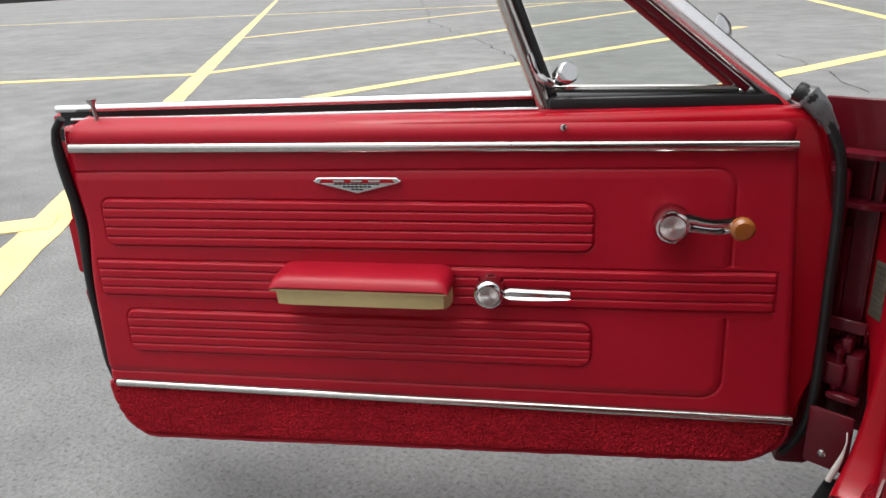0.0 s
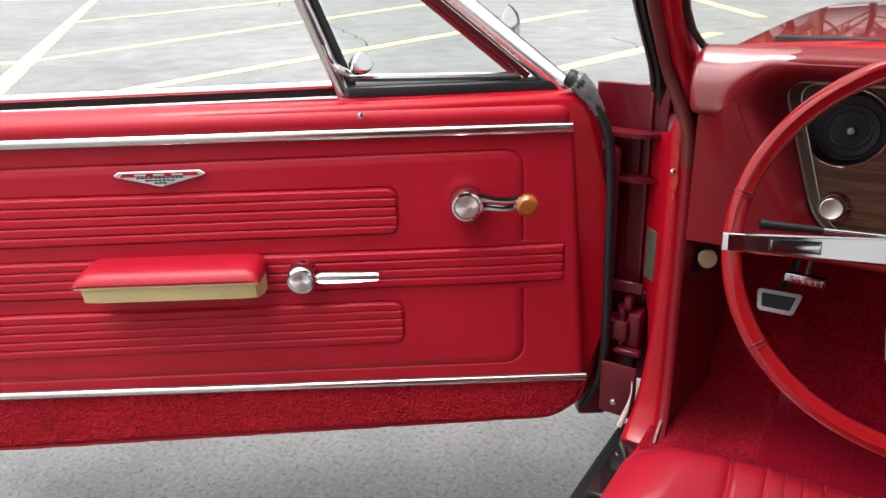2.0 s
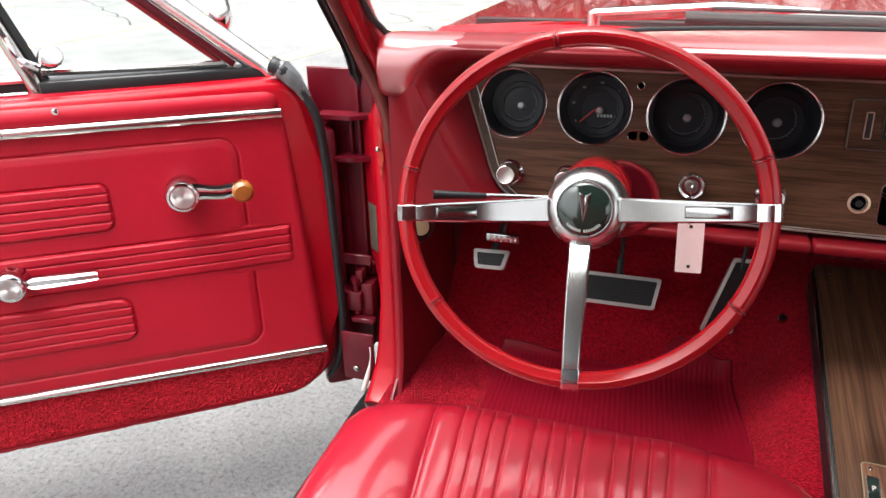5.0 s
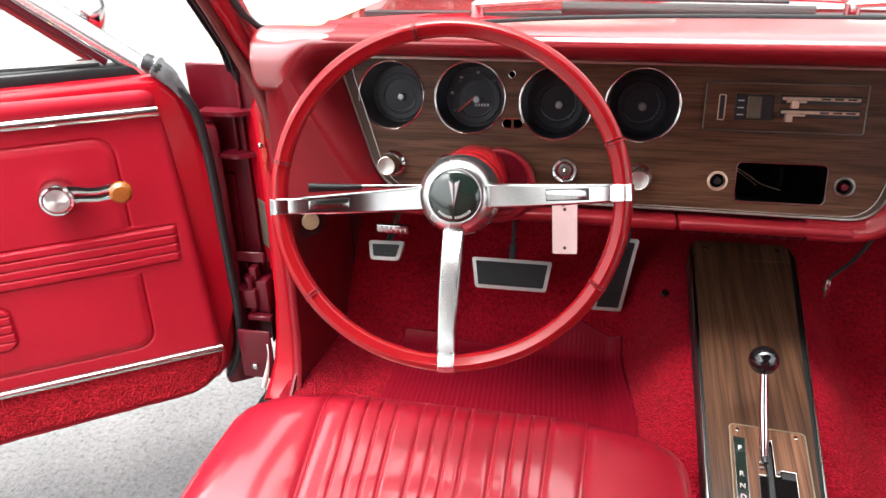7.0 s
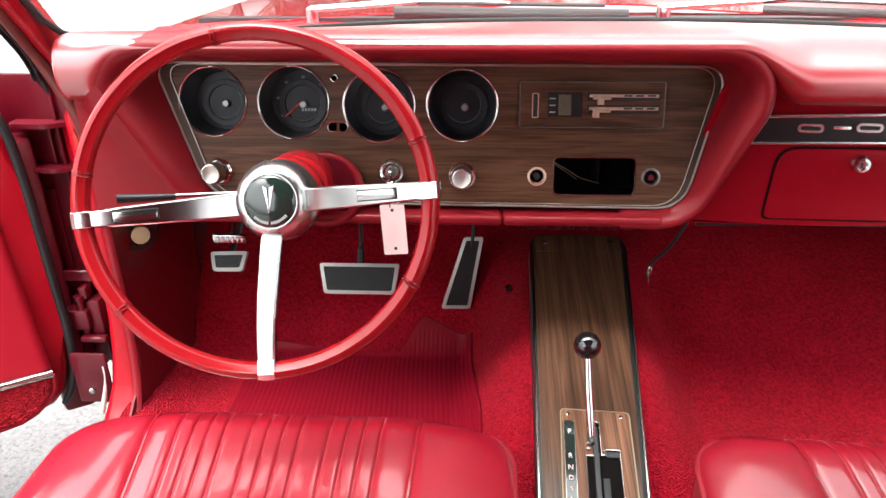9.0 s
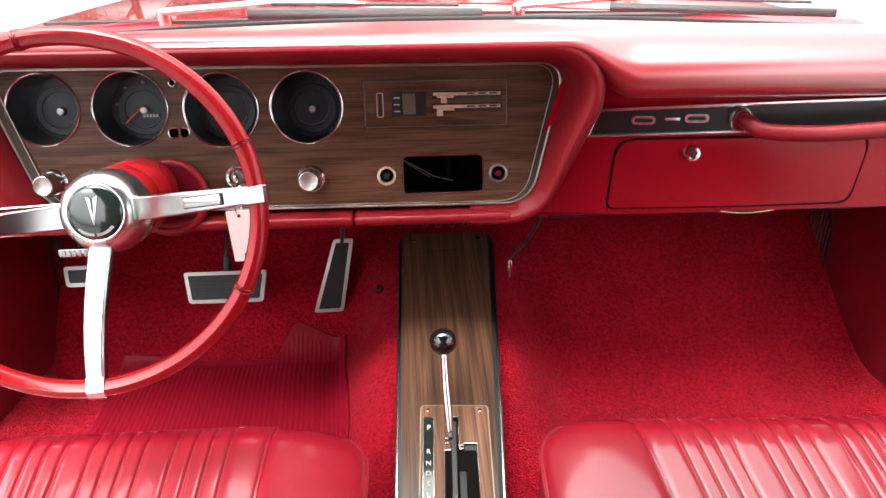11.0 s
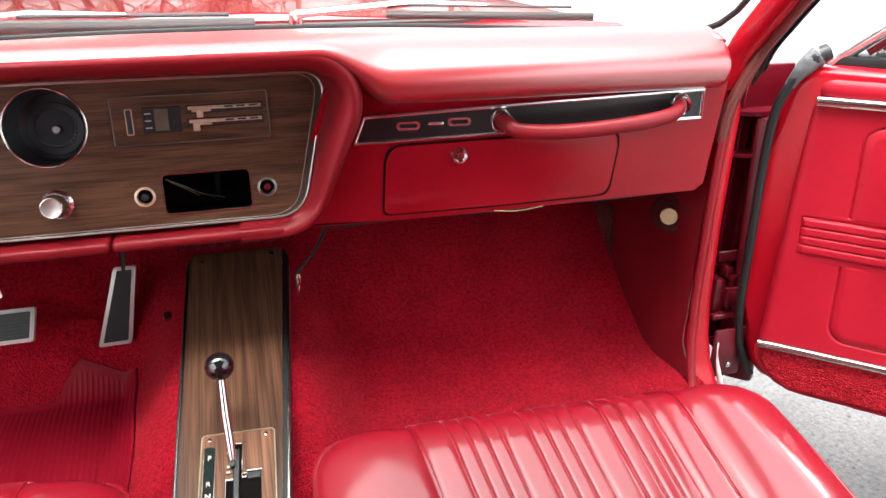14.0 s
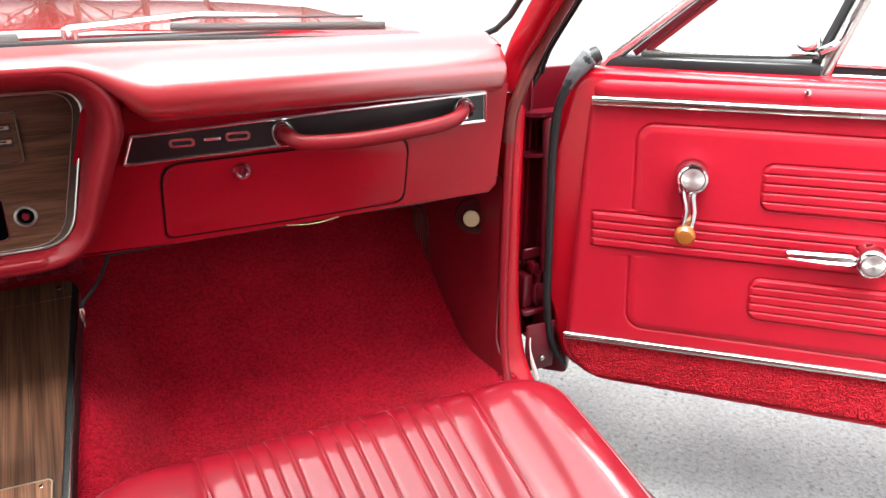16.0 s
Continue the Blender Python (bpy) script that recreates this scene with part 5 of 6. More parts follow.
for i in range(6):
    part("grip_rib", box(-0.606 + 0.008 * i, -0.602 + 0.008 * i, -0.0075, -0.005, 0.5225, 0.5325, 0.0008, 1), STAINLESS, rel)
dim = thing("dimmer_switch", "small bright floor dimmer switch on the carpet", "switch")
part("button", lathe([(0.008, 0), (0.008, 0.012), (0.006, 0.015), (0, 0.0155)], 16, Matrix.Translation((-0.1255, 0.128, floor_z(-0.1255, 0.128) - 0.002)) @ Matrix.Rotation(radians(45), 4, "X")), STAINLESS, dim)

# ---- console ----
con = thing("center_console", "walnut grain center console with floor shifter", "console")
CM = Matrix.Translation((0.0, 0.0, console_z(0.0))) @ Matrix.Rotation(math.atan(0.245), 4, "X")
deck = [(-0.104, -0.75), (0.000, -0.75), (0.0800, 0.196), (-0.0800, 0.196)]
part("deck", prism(round_poly(deck, 0.008, 4), 0.004, 0.001, 1, CM), WOOD_Y, con, "walnut grain console deck")
sidew = [(-0.112, -0.76), (0.008, -0.76), (0.0900, 0.172), (0.080, 0.205), (-0.078, 0.205), (-0.0880, 0.172)]
part("side_rail", prism(round_poly(sidew, 0.010, 4), 0.050, 0.003, 2, CM @ Matrix.Translation((0, 0, -0.0515))), RUBBER, con, "black console side rail")
for xa, xb in ((-0.109, -0.0855), (0.005, 0.0870)):
    part("edge_trim", tube([CM @ Vector((lerp(xa, xb, f), lerp(-0.75, 0.16, f), -0.001)) for f in steps(0, 1, 12)], 0.0022, 6), STAINLESS, con, "thin bright edge trim")
part("front_plate", prism(round_poly([(-0.078, 0.150), (0.078, 0.150), (0.0755, 0.197), (-0.0745, 0.197)], 0.006, 4), 0.0052, 0.0008, 1, CM), WOOD_Y, con)
for x, y in ((-0.060, 0.175), (0.060, 0.178)):
    part("screw", lathe([(0.0042, 0), (0.0040, 0.0018), (0.002, 0.0026), (0, 0.0026)], 12, CM @ Matrix.Translation((x, y, 0.005))), CHROME, con)
SP = CM @ Matrix.Translation((-0.017, -0.275, 0.004)) @ Matrix.Rotation(radians(-3), 4, "Z")
plate_holes = [round_poly([(-0.0156, -0.096), (0.030, -0.096), (0.030, -0.003), (0.011, -0.003), (0.011, -0.012), (0.005, -0.012), (0.005, 0.042), (-0.006, 0.042), (-0.006, -0.014), (-0.0156, -0.014)], 0.0015, 2)]
splate = part("shifter_plate", pierced(rounded(-0.048, 0.048, -0.115, 0.062, 0.006, 4), plate_holes, 0.002, SP @ Matrix.Translation((0, 0, 0.003))), WOOD_TAN, con, "walnut grain shifter plate")
part("plate_edge", tube([SP @ Vector((x, y, 0.003)) for x, y in rounded(-0.048, 0.048, -0.115, 0.062, 0.006, 4)], 0.0010, 6, True), PALE_METAL, splate)
part("slot_rim", tube([SP @ Vector((x, y, 0.0032)) for x, y in plate_holes[0]], 0.0007, 5, True), STAINLESS, splate, "bright slot edge")
part("slot_well", box(-0.020, 0.034, -0.100, 0.046, 0.0005, 0.0010, 0, 1, SP), VOID, splate, "dark shifter slot")
part("gate_block", merged(box(-0.006, 0.002, -0.090, 0.032, 0.001, 0.006, 0.001, 1, SP), box(0.012, 0.029, -0.016, -0.006, 0.001, 0.004, 0.001, 1, SP)), BLACK, splate)
part("gate_block", box(0.004, 0.014, -0.092, -0.048, 0.001, 0.0045, 0.001, 1, SP), RUBBER, splate)
for gx, gy in ((-0.012, 0.004), (0.008, -0.008), (-0.012, -0.004)):
    part("gate_lug", box(gx - 0.003, gx + 0.003, gy - 0.002, gy + 0.002, 0.003, 0.0062, 0.0008, 1, SP), STAINLESS, splate)
for x, y in ((-0.038, 0.053), (0.036, 0.053), (0.036, -0.105), (-0.038, -0.105)):
    part("screw", lathe([(0.003, 0), (0.0028, 0.0015), (0, 0.002)], 10, SP @ Matrix.Translation((x, y, 0.003))), CHROME, splate)
strip = part("gear_strip", prism(rounded(-0.044, -0.0295, -0.088, 0.040, 0.0015, 3), 0.0046, 0.0006, 1, SP), GREEN_BLACK, splate, "dark gear indicator strip")
part("strip_border", tube([SP @ Vector((x, y, 0.0046)) for x, y in rounded(-0.044, -0.0295, -0.088, 0.040, 0.0015, 3)], 0.0007, 6, True), STAINLESS, strip)
for ch, y in (("P", 0.022), ("R", -0.018), ("N", -0.036), ("D", -0.052), ("S", -0.068), ("L", -0.084)):
    lettering(ch, 0.0100, SP @ Matrix.Translation((-0.0368, y, 0.0052)), "gear_letter", TAG, strip)
low = SP @ Vector((-0.0065, 0.010, 0.0))
ballp = Vector((-0.028, -0.186, 0.455))
part("shifter_lever", tube([low, low.lerp(ballp, 0.5) + Vector((-0.001, 0.0, 0.002)), ballp], [0.0062, 0.0055, 0.0045], 12), CHROME, con, "slim chrome shifter lever")
part("shifter_boot", box(-0.010, -0.003, 0.002, 0.020, 0.001, 0.010, 0.002, 2, SP), BLACK, con)
part("shifter_ball", lathe([(0.0195 * math.cos(radians(a)), 0.0195 * math.sin(radians(a))) for a in range(-90, 91, 9)], 32, Matrix.Translation(ballp)), BLACK_GLOSS, con, "glossy black ball knob")
vent = thing("floor_vent", "dark red ribbed floor vent under the dash", "vent")
part("housing", box(-0.10, 0.105, 0.17, 0.24, 0.475, 0.515, 0.004, 2), RED_SHADE, vent)
for i in range(8):
    part("vent_rib", box(-0.095 + 0.025 * i, -0.083 + 0.025 * i, 0.160, 0.172, 0.480, 0.508, 0.003, 1), RED_SHADE, vent)
wire = thing("antenna_cable", "loose grey antenna cable hanging below the dash", "cable")
part("cable", tube(spline([(0.160, 0.03, 0.60), (0.148, 0.02, 0.56), (0.125, 0.012, 0.52), (0.100, 0.01, 0.492), (0.096, 0.01, 0.480)], 8), 0.0028, 8), RUBBER, wire)
part("plug", lathe([(0.0035, 0), (0.005, 0.003), (0.005, 0.016), (0.0035, 0.022), (0, 0.022)], 12, Matrix.Translation((0.096, 0.01, 0.462))), STAINLESS, wire, "metal cable plug")
part("plug_pin", lathe([(0, -0.010), (0.0014, -0.009), (0.0014, 0.001)], 8, Matrix.Translation((0.096, 0.01, 0.462))), STAINLESS, wire)


# ---- seats ----
PLEATS = (0.0, 0.113, 0.172, 0.228, 0.289, 0.389, 0.449, 0.508, 0.571, 0.678, 0.742, 0.803, 0.868, 1.0)


def seat(cx, yf, yaw, x_l, x_r, seam_l, seam_r, drop, high, label):
    """A bucket seat cushion; edges, seams and front in its own frame."""
    m = Matrix.Translation((cx, yf, high)) @ Matrix.Rotation(radians(yaw), 4, "Z")
    st = thing("bucket_seat", label, "seat", "front seats", "", m)
    depth, rc = 0.56, 0.075

    def width(d):
        if d < rc:
            return rc - math.sqrt(max(0.0, rc * rc - (rc - d) ** 2))
        return 0.0

    def seams(d):
        f = min(1.0, d / 0.5)
        return lerp(seam_l, seam_l + 0.055, f), lerp(seam_r, seam_r - 0.02, f)

    def top(s, d):
        ins = width(d)
        sl, sr = seams(d)
        xa, xb = x_l + ins, x_r - ins
        if s < 0.15:
            x = lerp(xa, max(sl, xa), s / 0.15)
        elif s > 0.85:
            x = lerp(min(sr, xb), xb, (s - 0.85) / 0.15)
        else:
            q = (s - 0.15) / 0.70 * 13
            i = min(12, int(q + 1e-9))
            x = lerp(sl, sr, lerp(PLEATS[i], PLEATS[i + 1], q - i))
        e = max(0.0, min(x - x_l - ins * 0.6, x_r - ins * 0.6 - x))
        z = 0.418 - 0.15 * max(0.0, d - 0.03)
        fall = math.hypot(max(0.0, 1 - e / 0.055), max(0.0, 1 - d / 0.075))
        z -= 0.020 * (1 - math.sqrt(max(0.0, 1 - min(1.0, fall) ** 2)))
        z -= drop * smooth01((abs(s - 0.5) - 0.30) / 0.20) * smooth01(1 - d / 0.22) + 0.004 * smooth01(1 - d / 0.05)
        fade = smooth01(d / 0.02)
        if sl < x < sr:
            p = (x - sl) / (sr - sl)
            i = max(j for j in range(13) if p >= PLEATS[j])
            f = (p - PLEATS[i]) / (PLEATS[i + 1] - PLEATS[i])
            z += fade * (0.0036 * (1 - abs(2 * f - 1) ** 6.0) - 0.0034)
        else:
            q = min(abs(x - sl), abs(x - sr))
            z += 0.011 * math.sin(math.pi * 0.5 * min(1.0, q / 0.075)) ** 0.8 * fade - 0.004 * math.exp(-(q / 0.005) ** 2) * fade
        return (x, -d, z)
    ss = steps(0, 0.15, 24)[:-1] + steps(0.15, 0.85, 13 * 14)[:-1] + steps(0.85, 1, 24)
    ds = [0.56 * (i / 70) ** 1.4 for i in range(71)]
    part("cushion", sheet(top, ss, ds), RED_LEATHER, st, "pleated red vinyl cushion", 70)
    for j in range(14):
        pts = []
        for d in steps(0.006, 0.55, 30):
            sl, sr = seams(d)
            px, py, pz = top(0.15 + 0.70 * j / 13, d)
            pts.append((px, py, pz + (0.0012 if j in (0, 13) else 0.0001)))
        part("seam", tube(pts, 0.0024 if j in (0, 13) else 0.0007, 6), RED_LEATHER if j in (0, 13) else RED_SEAM, st)
    edge = [top(0, d) for d in steps(0.56, 0.0, 40)] + [top(s, 0) for s in steps(0, 1, 40)][1:-1] + [top(1, d) for d in steps(0, 0.56, 40)]
    part("piping", tube(edge, 0.0034, 8), RED_LEATHER, st, "red welt piping")
    rings = []
    for x, y, z in edge:
        rings.append([(x, y, z), (x * 1.0, y + 0.004, z - 0.05), (x, y - 0.01, z - 0.12), (x, y - 0.02, 0.245 - high)])
    part("skirt", loft(rings, False, False, False), RED_LEATHER, st)
    part("seat_base", box(x_l + 0.04, x_r - 0.04, -0.55, -0.05, 0.225 - high, 0.33, 0.01), BLACK, st)
    return st


seat(-0.43, -0.283, 0.0, -0.290, 0.296, -0.175, 0.177, 0.024, 0.0, "pleated red vinyl driver bucket seat cushion")
seat(0.378, -0.338, -3.0, -0.300, 0.298, -0.180, 0.176, 0.008, 0.020, "pleated red vinyl passenger bucket seat cushion")


# ---- doors ----
def front_edge(z):
    """Front edge of the door trim along the door, by height."""
    r = 0.085
    u = lerp(-0.030, -0.006, (z - 0.323) / 0.417) if z > 0.32 else -0.030
    if z < 0.226 + r:
        q = (0.226 + r - z) / r
        u += r * (1 - math.sqrt(max(0.0, 1 - min(1.0, q) ** 2)))
    if z > 0.765:
        q = min(1.0, (z - 0.765) / 0.030)
        u += 0.030 * (1 - math.sqrt(max(0.0, 1 - q * q)))
    return u


def rear_edge(z):
    u = 1.121 - 0.011 * math.exp(-((z - 0.613) / 0.07) ** 2)
    r = 0.085
    if z < 0.225 + r:
        q = (0.225 + r - z) / r
        u -= r * (1 - math.sqrt(max(0.0, 1 - min(1.0, q) ** 2)))
    if z > 0.765:
        u -= 0.02 * smooth01((z - 0.765) / 0.03)
    return u


RIBS = ((0.266, 1.071, 0.583, 0.6565, 0.579, 0.6595, 5, 0.016), (0.007, 1.098, 0.4955, 0.5560, 0.490, 0.553, 4, 0.003), (0.266, 1.060, 0.3970, 0.4690, 0.385, 0.464, 5, 0.018))


def rounded_dist(u, z, u0, u1, z0, z1, r):
    """Distance from a rounded rectangle's edge, negative inside."""
    qx, qz = abs(u - (u0 + u1) / 2) - (u1 - u0) / 2 + r, abs(z - (z0 + z1) / 2) - (z1 - z0) / 2 + r
    return math.hypot(max(qx, 0.0), max(qz, 0.0)) + min(max(qx, qz), 0.0) - r


def lean(z):
    return -0.070 * (z - 0.53)


def relief(u, z):
    """Embossed ribs, framing lines and swelling of the vinyl trim."""
    w = 0.0
    band = 0.484 < z < 0.564
    for u0, u1, f0, f1, r0, r1, n, r in RIBS:
        g = min(1.0, max(0.0, (u - u0) / (u1 - u0)))
        z0, z1 = lerp(f0, r0, g), lerp(f1, r1, g)
        sd = rounded_dist(u, z, u0, u1, z0, z1, r)
        if sd < 0.008:
            f = min(n - 1e-6, max(0.0, (z - z0) / (z1 - z0) * n))
            g = f - math.floor(f)
            w += 0.0042 * (1 - abs(2 * g - 1) ** 7) * smooth01(-sd / 0.003)
            w -= 0.0026 * math.exp(-(sd / 0.0017) ** 2)
    sd = rounded_dist(u, z, 0.072, 1.30, lerp(0.353, 0.343, u), lerp(0.7075, 0.703, u), 0.030)
    if not band or u > 0.2:
        w -= 0.0030 * math.exp(-(sd / 0.0018) ** 2)
        w += 0.0030 * smooth01(-sd / 0.014)
    else:
        w += 0.0030 * smooth01((u - 0.03) / 0.1)
    return w


def door(side, m, hung, crank_turn, full):
    """A car door in its own frame: x along it from the hinge, y into the cabin, z up."""
    FLIP[0], SHEAR[0] = side < 0, (0.045 if side < 0 else 0.0)
    d = thing("car_door", hung, "car door", "front doors", "", m)
    us = steps(-0.03, 0.03, 16)[:-1] + steps(0.03, 0.10, 50)[:-1] + steps(0.10, 0.25, 12)[:-1] + steps(0.25, 0.30, 36)[:-1] + steps(0.30, 1.03, 26)[:-1] + steps(1.03, 1.12, 60)
    zs = steps(0.322, 0.742, 380)

    def along(u, a, b):
        """Stretch the end stretches of the mesh to the trim's edges."""
        if u < 0.03:
            return lerp(a, 0.03, (u + 0.03) / 0.06)
        if u > 1.03:
            return lerp(min(1.03, b - 0.02), b, (u - 1.03) / 0.09)
        return u

    def face(s, z):
        a, b = front_edge(z), rear_edge(z)
        u = along(s, a, b)
        e = min(u - a, b - u)
        roll = -0.012 * (1 - math.sqrt(max(0.0, 1 - max(0.0, 1 - e / 0.014) ** 2)))
        return (u, lean(z) + relief(u, z) + roll, z)
    part("trim_panel", sheet(face, us, zs), RED_VINYL, d, "embossed red vinyl trim panel", 60)

    def cap(s, k):
        z = 0.742 + 0.044 * math.sin(min(1.0, k) * 1.571)
        a, b = front_edge(min(z, 0.794)), rear_edge(z)
        u = along(s, a, b)
        e = min(u - a, b - u)
        roll = -0.02 * (1 - math.sqrt(max(0.0, 1 - max(0.0, 1 - e / 0.03) ** 2)))
        out = 0.010 * math.sin(min(1, k * 2.2) * 1.571) - 0.050 * (1 - math.cos(min(1.0, k) * 1.571))
        return (u, lean(0.742) + out + roll, z)
    part("upper_roll", sheet(cap, us, steps(0, 1, 20)), RED_VINYL, d, "padded red vinyl upper roll", 60)

    def rug(s, z):
        a, b = front_edge(z), rear_edge(z)
        u = lerp(a, b, s)
        e = min(u - a, b - u, z - 0.228)
        roll = -0.010 * max(0.0, 1 - e / 0.010)
        bumpy = 0.0022 * noise.noise(Vector((u * 260, z * 260, 2.0))) + 0.0014 * noise.noise(Vector((u * 620, z * 620, 5.0)))
        return (u, lean(z) + 0.004 + roll + bumpy, z - 0.022 * (1 - s) * 0 + (0.018 - 0.036 * s) * (1 - smooth01((z - 0.225) / 0.09)))
    part("carpet_strip", sheet(rug, steps(0, 1, 420), steps(0.2255, 0.318, 40)), DOOR_CARPET, d, "red loop pile carpet strip", 60)
    hem = [rug(0, z) for z in steps(0.316, 0.2256, 24)] + [rug(s, 0.2256) for s in steps(0, 1, 60)][1:-1] + [rug(1, z) for z in steps(0.2256, 0.316, 24)]
    part("carpet_binding", tube(hem, 0.0042, 8), RED_VINYL, d)
    shell_o = [(-0.006, 0.788), (-0.022, 0.779), (-0.038, 0.757), (-0.051, 0.715), (-0.057, 0.64), (-0.059, 0.54), (-0.061, 0.45), (-0.062, 0.38), (-0.057, 0.31), (-0.042, 0.262), (-0.02, 0.238), (0.06, 0.222)] + [(u, lerp(0.222, 0.206, u)) for u in steps(0.1, 0.98, 8)] + [(rear_edge(z) + 0.010, z) for z in steps(0.25, 0.775, 18)]
    part("shell", prism(shell_o, 0.085, 0.016, 3, Matrix(((1, 0, 0, 0), (0, 0, 1, -0.103), (0, 1, 0, 0), (0, 0, 0, 1)))), RED_PAINT, d, "glossy red painted door shell")
    skin = []
    for f in steps(0, 1, 24):
        skin.append([(lerp(-0.015, 1.188 + 0.026 * smooth01((z - 0.30) / 0.08) * smooth01((0.64 - z) / 0.06), f), w, z) for w, z in ((-0.10, 0.20), (-0.135, 0.26), (-0.165, 0.40), (-0.175, 0.55), (-0.165, 0.66), (-0.125, 0.765), (-0.105, 0.787), (-0.088, 0.782), (-0.095, 0.60), (-0.09, 0.22))])
    part("outer_skin", loft(skin), RED_PAINT, d, "glossy red painted outer door skin")
    if full:
        for flange in ([(1.19, 0.590), (1.212, 0.591), (1.2205, 0.580), (1.2225, 0.488), (1.2195, 0.484), (1.19, 0.484)], [(1.18, 0.446), (1.2195, 0.446), (1.2185, 0.425), (1.2110, 0.345), (1.2040, 0.300), (1.18, 0.296)], [(1.15, 0.200), (1.2000, 0.205), (1.2010, 0.170), (1.15, 0.168)]):
            part("skin_flange", prism(round_poly(flange, 0.002, 2), 0.006, 0.0015, 2, Matrix(((1, 0, 0, 0), (0, 0, -1, -0.098), (0, 1, 0, 0), (0, 0, 0, 1)))), RED_PAINT, d, "red folded edge of the door skin")
    strip_f = spline([(0.004, -0.034, 0.809), (-0.012, -0.024, 0.800), (-0.028, -0.016, 0.781), (-0.043, -0.012, 0.754), (-0.056, -0.009, 0.715), (-0.062, -0.008, 0.64), (-0.064, -0.008, 0.54), (-0.066, -0.008, 0.45), (-0.067, -0.008, 0.38), (-0.062, -0.009, 0.31), (-0.048, -0.012, 0.265), (-0.034, -0.018, 0.240)], 8)
    part("weatherstrip", tube(strip_f, [(0.0074 + 0.0060 * smooth01((20 - i) / 16) - 0.002 * smooth01((i - 60) / 28)) * (1 + 0.2 * smooth01((24 - i) / 10) * noise.noise(Vector((i * 0.28, 3.0, 1.0)))) for i in range(len(strip_f))], 12, up=(0, 1, 0)), RUBBER, d, "black rubber weatherstrip")
    part("strip_end", tube(strip_f[1:24:2], [(0.0085 + 0.0068 * smooth01(i / 2.5) - 0.0070 * smooth01((i - 4) / 7)) * (1 + 0.22 * noise.noise(Vector((i * 0.9, 7.0, 2.0)))) for i in range(12)], 14, flat=0.8, up=(0, 1, 0)), GREY_RUBBER, d, "crumpled grey end of the rubber seal")
    strip_r = [(rear_edge(z) + 0.014 - 0.006 * smooth01((0.34 - z) / 0.06), -0.014, z) for z in steps(0.792, 0.30, 26)]
    part("weatherstrip", tube(strip_r, [0.0092 - 0.0038 * smooth01((0.36 - z) / 0.06) - 0.0025 * smooth01((z - 0.74) / 0.03) for z in steps(0.792, 0.30, 26)], 10), RUBBER, d, "black rubber weatherstrip")

    def bead(u0, u1, z0, z1, w, h, mat, name, label):
        ring = []
        for f in steps(0, 1, 40):
            u, z = lerp(u0, u1, f), lerp(z0, z1, f)
            ring.append([(u, lean(z) + w + q, z + p) for q, p in ((-0.004, -h), (0.002, -h), (0.0045, -h * 0.75), (0.006, -h * 0.2), (0.006, h * 0.2), (0.0045, h * 0.75), (0.002, h), (-0.004, h))])
        return part(name, loft(ring), mat, d, label)
    bead(0.000, 0.385, 0.7395, 0.7415, 0.006, 0.0075, STAINLESS, "upper_molding", "bright upper molding")
    bead(0.386, 1.108, 0.7415, 0.7435, 0.006, 0.0075, STAINLESS, "upper_molding", "bright upper molding")
    bead(-0.031, 1.100, 0.3255, 0.3215, 0.006, 0.0065, STAINLESS, "lower_molding", "bright lower molding")
    # belt line with the window slot
    part("inner_belt_molding", tube([(u, -0.050, lerp(0.788, 0.783, (u - 0.35) / 0.78)) for u in steps(0.35, 1.125, 20)], 0.0032, 8, flat=0.8), CHROME, d, "thin chrome inner belt molding")
    part("window_slot_seal", merged(box(0.33, 1.16, -0.088, -0.052, 0.745, 0.770, 0.003, 1), box(0.33, 1.175, -0.098, -0.087, 0.745, 0.796, 0.002, 1)), RUBBER, d, "black fuzzy window slot seal")
    part("outer_belt_molding", tube([(u, -0.092, lerp(0.801, 0.794, (u - 0.35) / 0.82)) for u in steps(0.33, 1.180, 20)], 0.0085, 10, flat=0.85), CHROME, d, "chrome outer belt molding")
    # vent window
    post0, post1 = Vector((0.340, -0.075, 0.782)), Vector((0.487, -0.125, 1.16))
    part("division_bar", tube([post0.lerp(post1, f) for f in steps(0, 1, 10)], 0.0125, 10, flat=1.0), STAINLESS, d, "bright vent window division bar")
    part("division_seal", tube([post0.lerp(post1, f) + Vector((-0.018, 0.0, 0.0)) for f in steps(0.03, 1, 10)], 0.006, 8), RUBBER, d)
    fr0, fr1 = Vector((-0.030, -0.070, 0.770)), Vector((0.452, -0.125, 1.170))
    part("front_frame", tube([fr0.lerp(fr1, f) + Vector((0.012, 0, 0)) for f in steps(0, 1, 12)], 0.0235, 12, flat=0.7), SATIN_TRIM, d, "broad chrome front window frame")
    part("frame_seal", tube([fr0.lerp(fr1, f) + Vector((0.046, 0.004, 0.0)) for f in steps(0.09, 0.94, 12)], 0.0055, 10), RED_SHADE, d, "dark red vent window seal")
    lo_f, lo_r, up = Vector((0.080, -0.078, 0.810)), Vector((0.322, -0.078, 0.815)), Vector((0.45, -0.125, 1.12))
    tri = [lo_f, lo_r, up]
    glass = bmesh.new()
    glass.faces.new([glass.verts.new(p) for p in tri])
    g = part("vent_glass", glass, GLASS, d, "clear vent window glass")
    g.visible_shadow = False
    part("vent_sill", tube([lo_f + Vector((-0.01, 0.002, -0.003)), lo_r + Vector((0.01, 0.002, -0.003))], 0.0058, 8), STAINLESS, d)
    part("vent_sill_seal", box(0.0, 0.335, -0.10, -0.052, 0.778, 0.802, 0.005, 2), RUBBER, d, "black rubber vent sill")
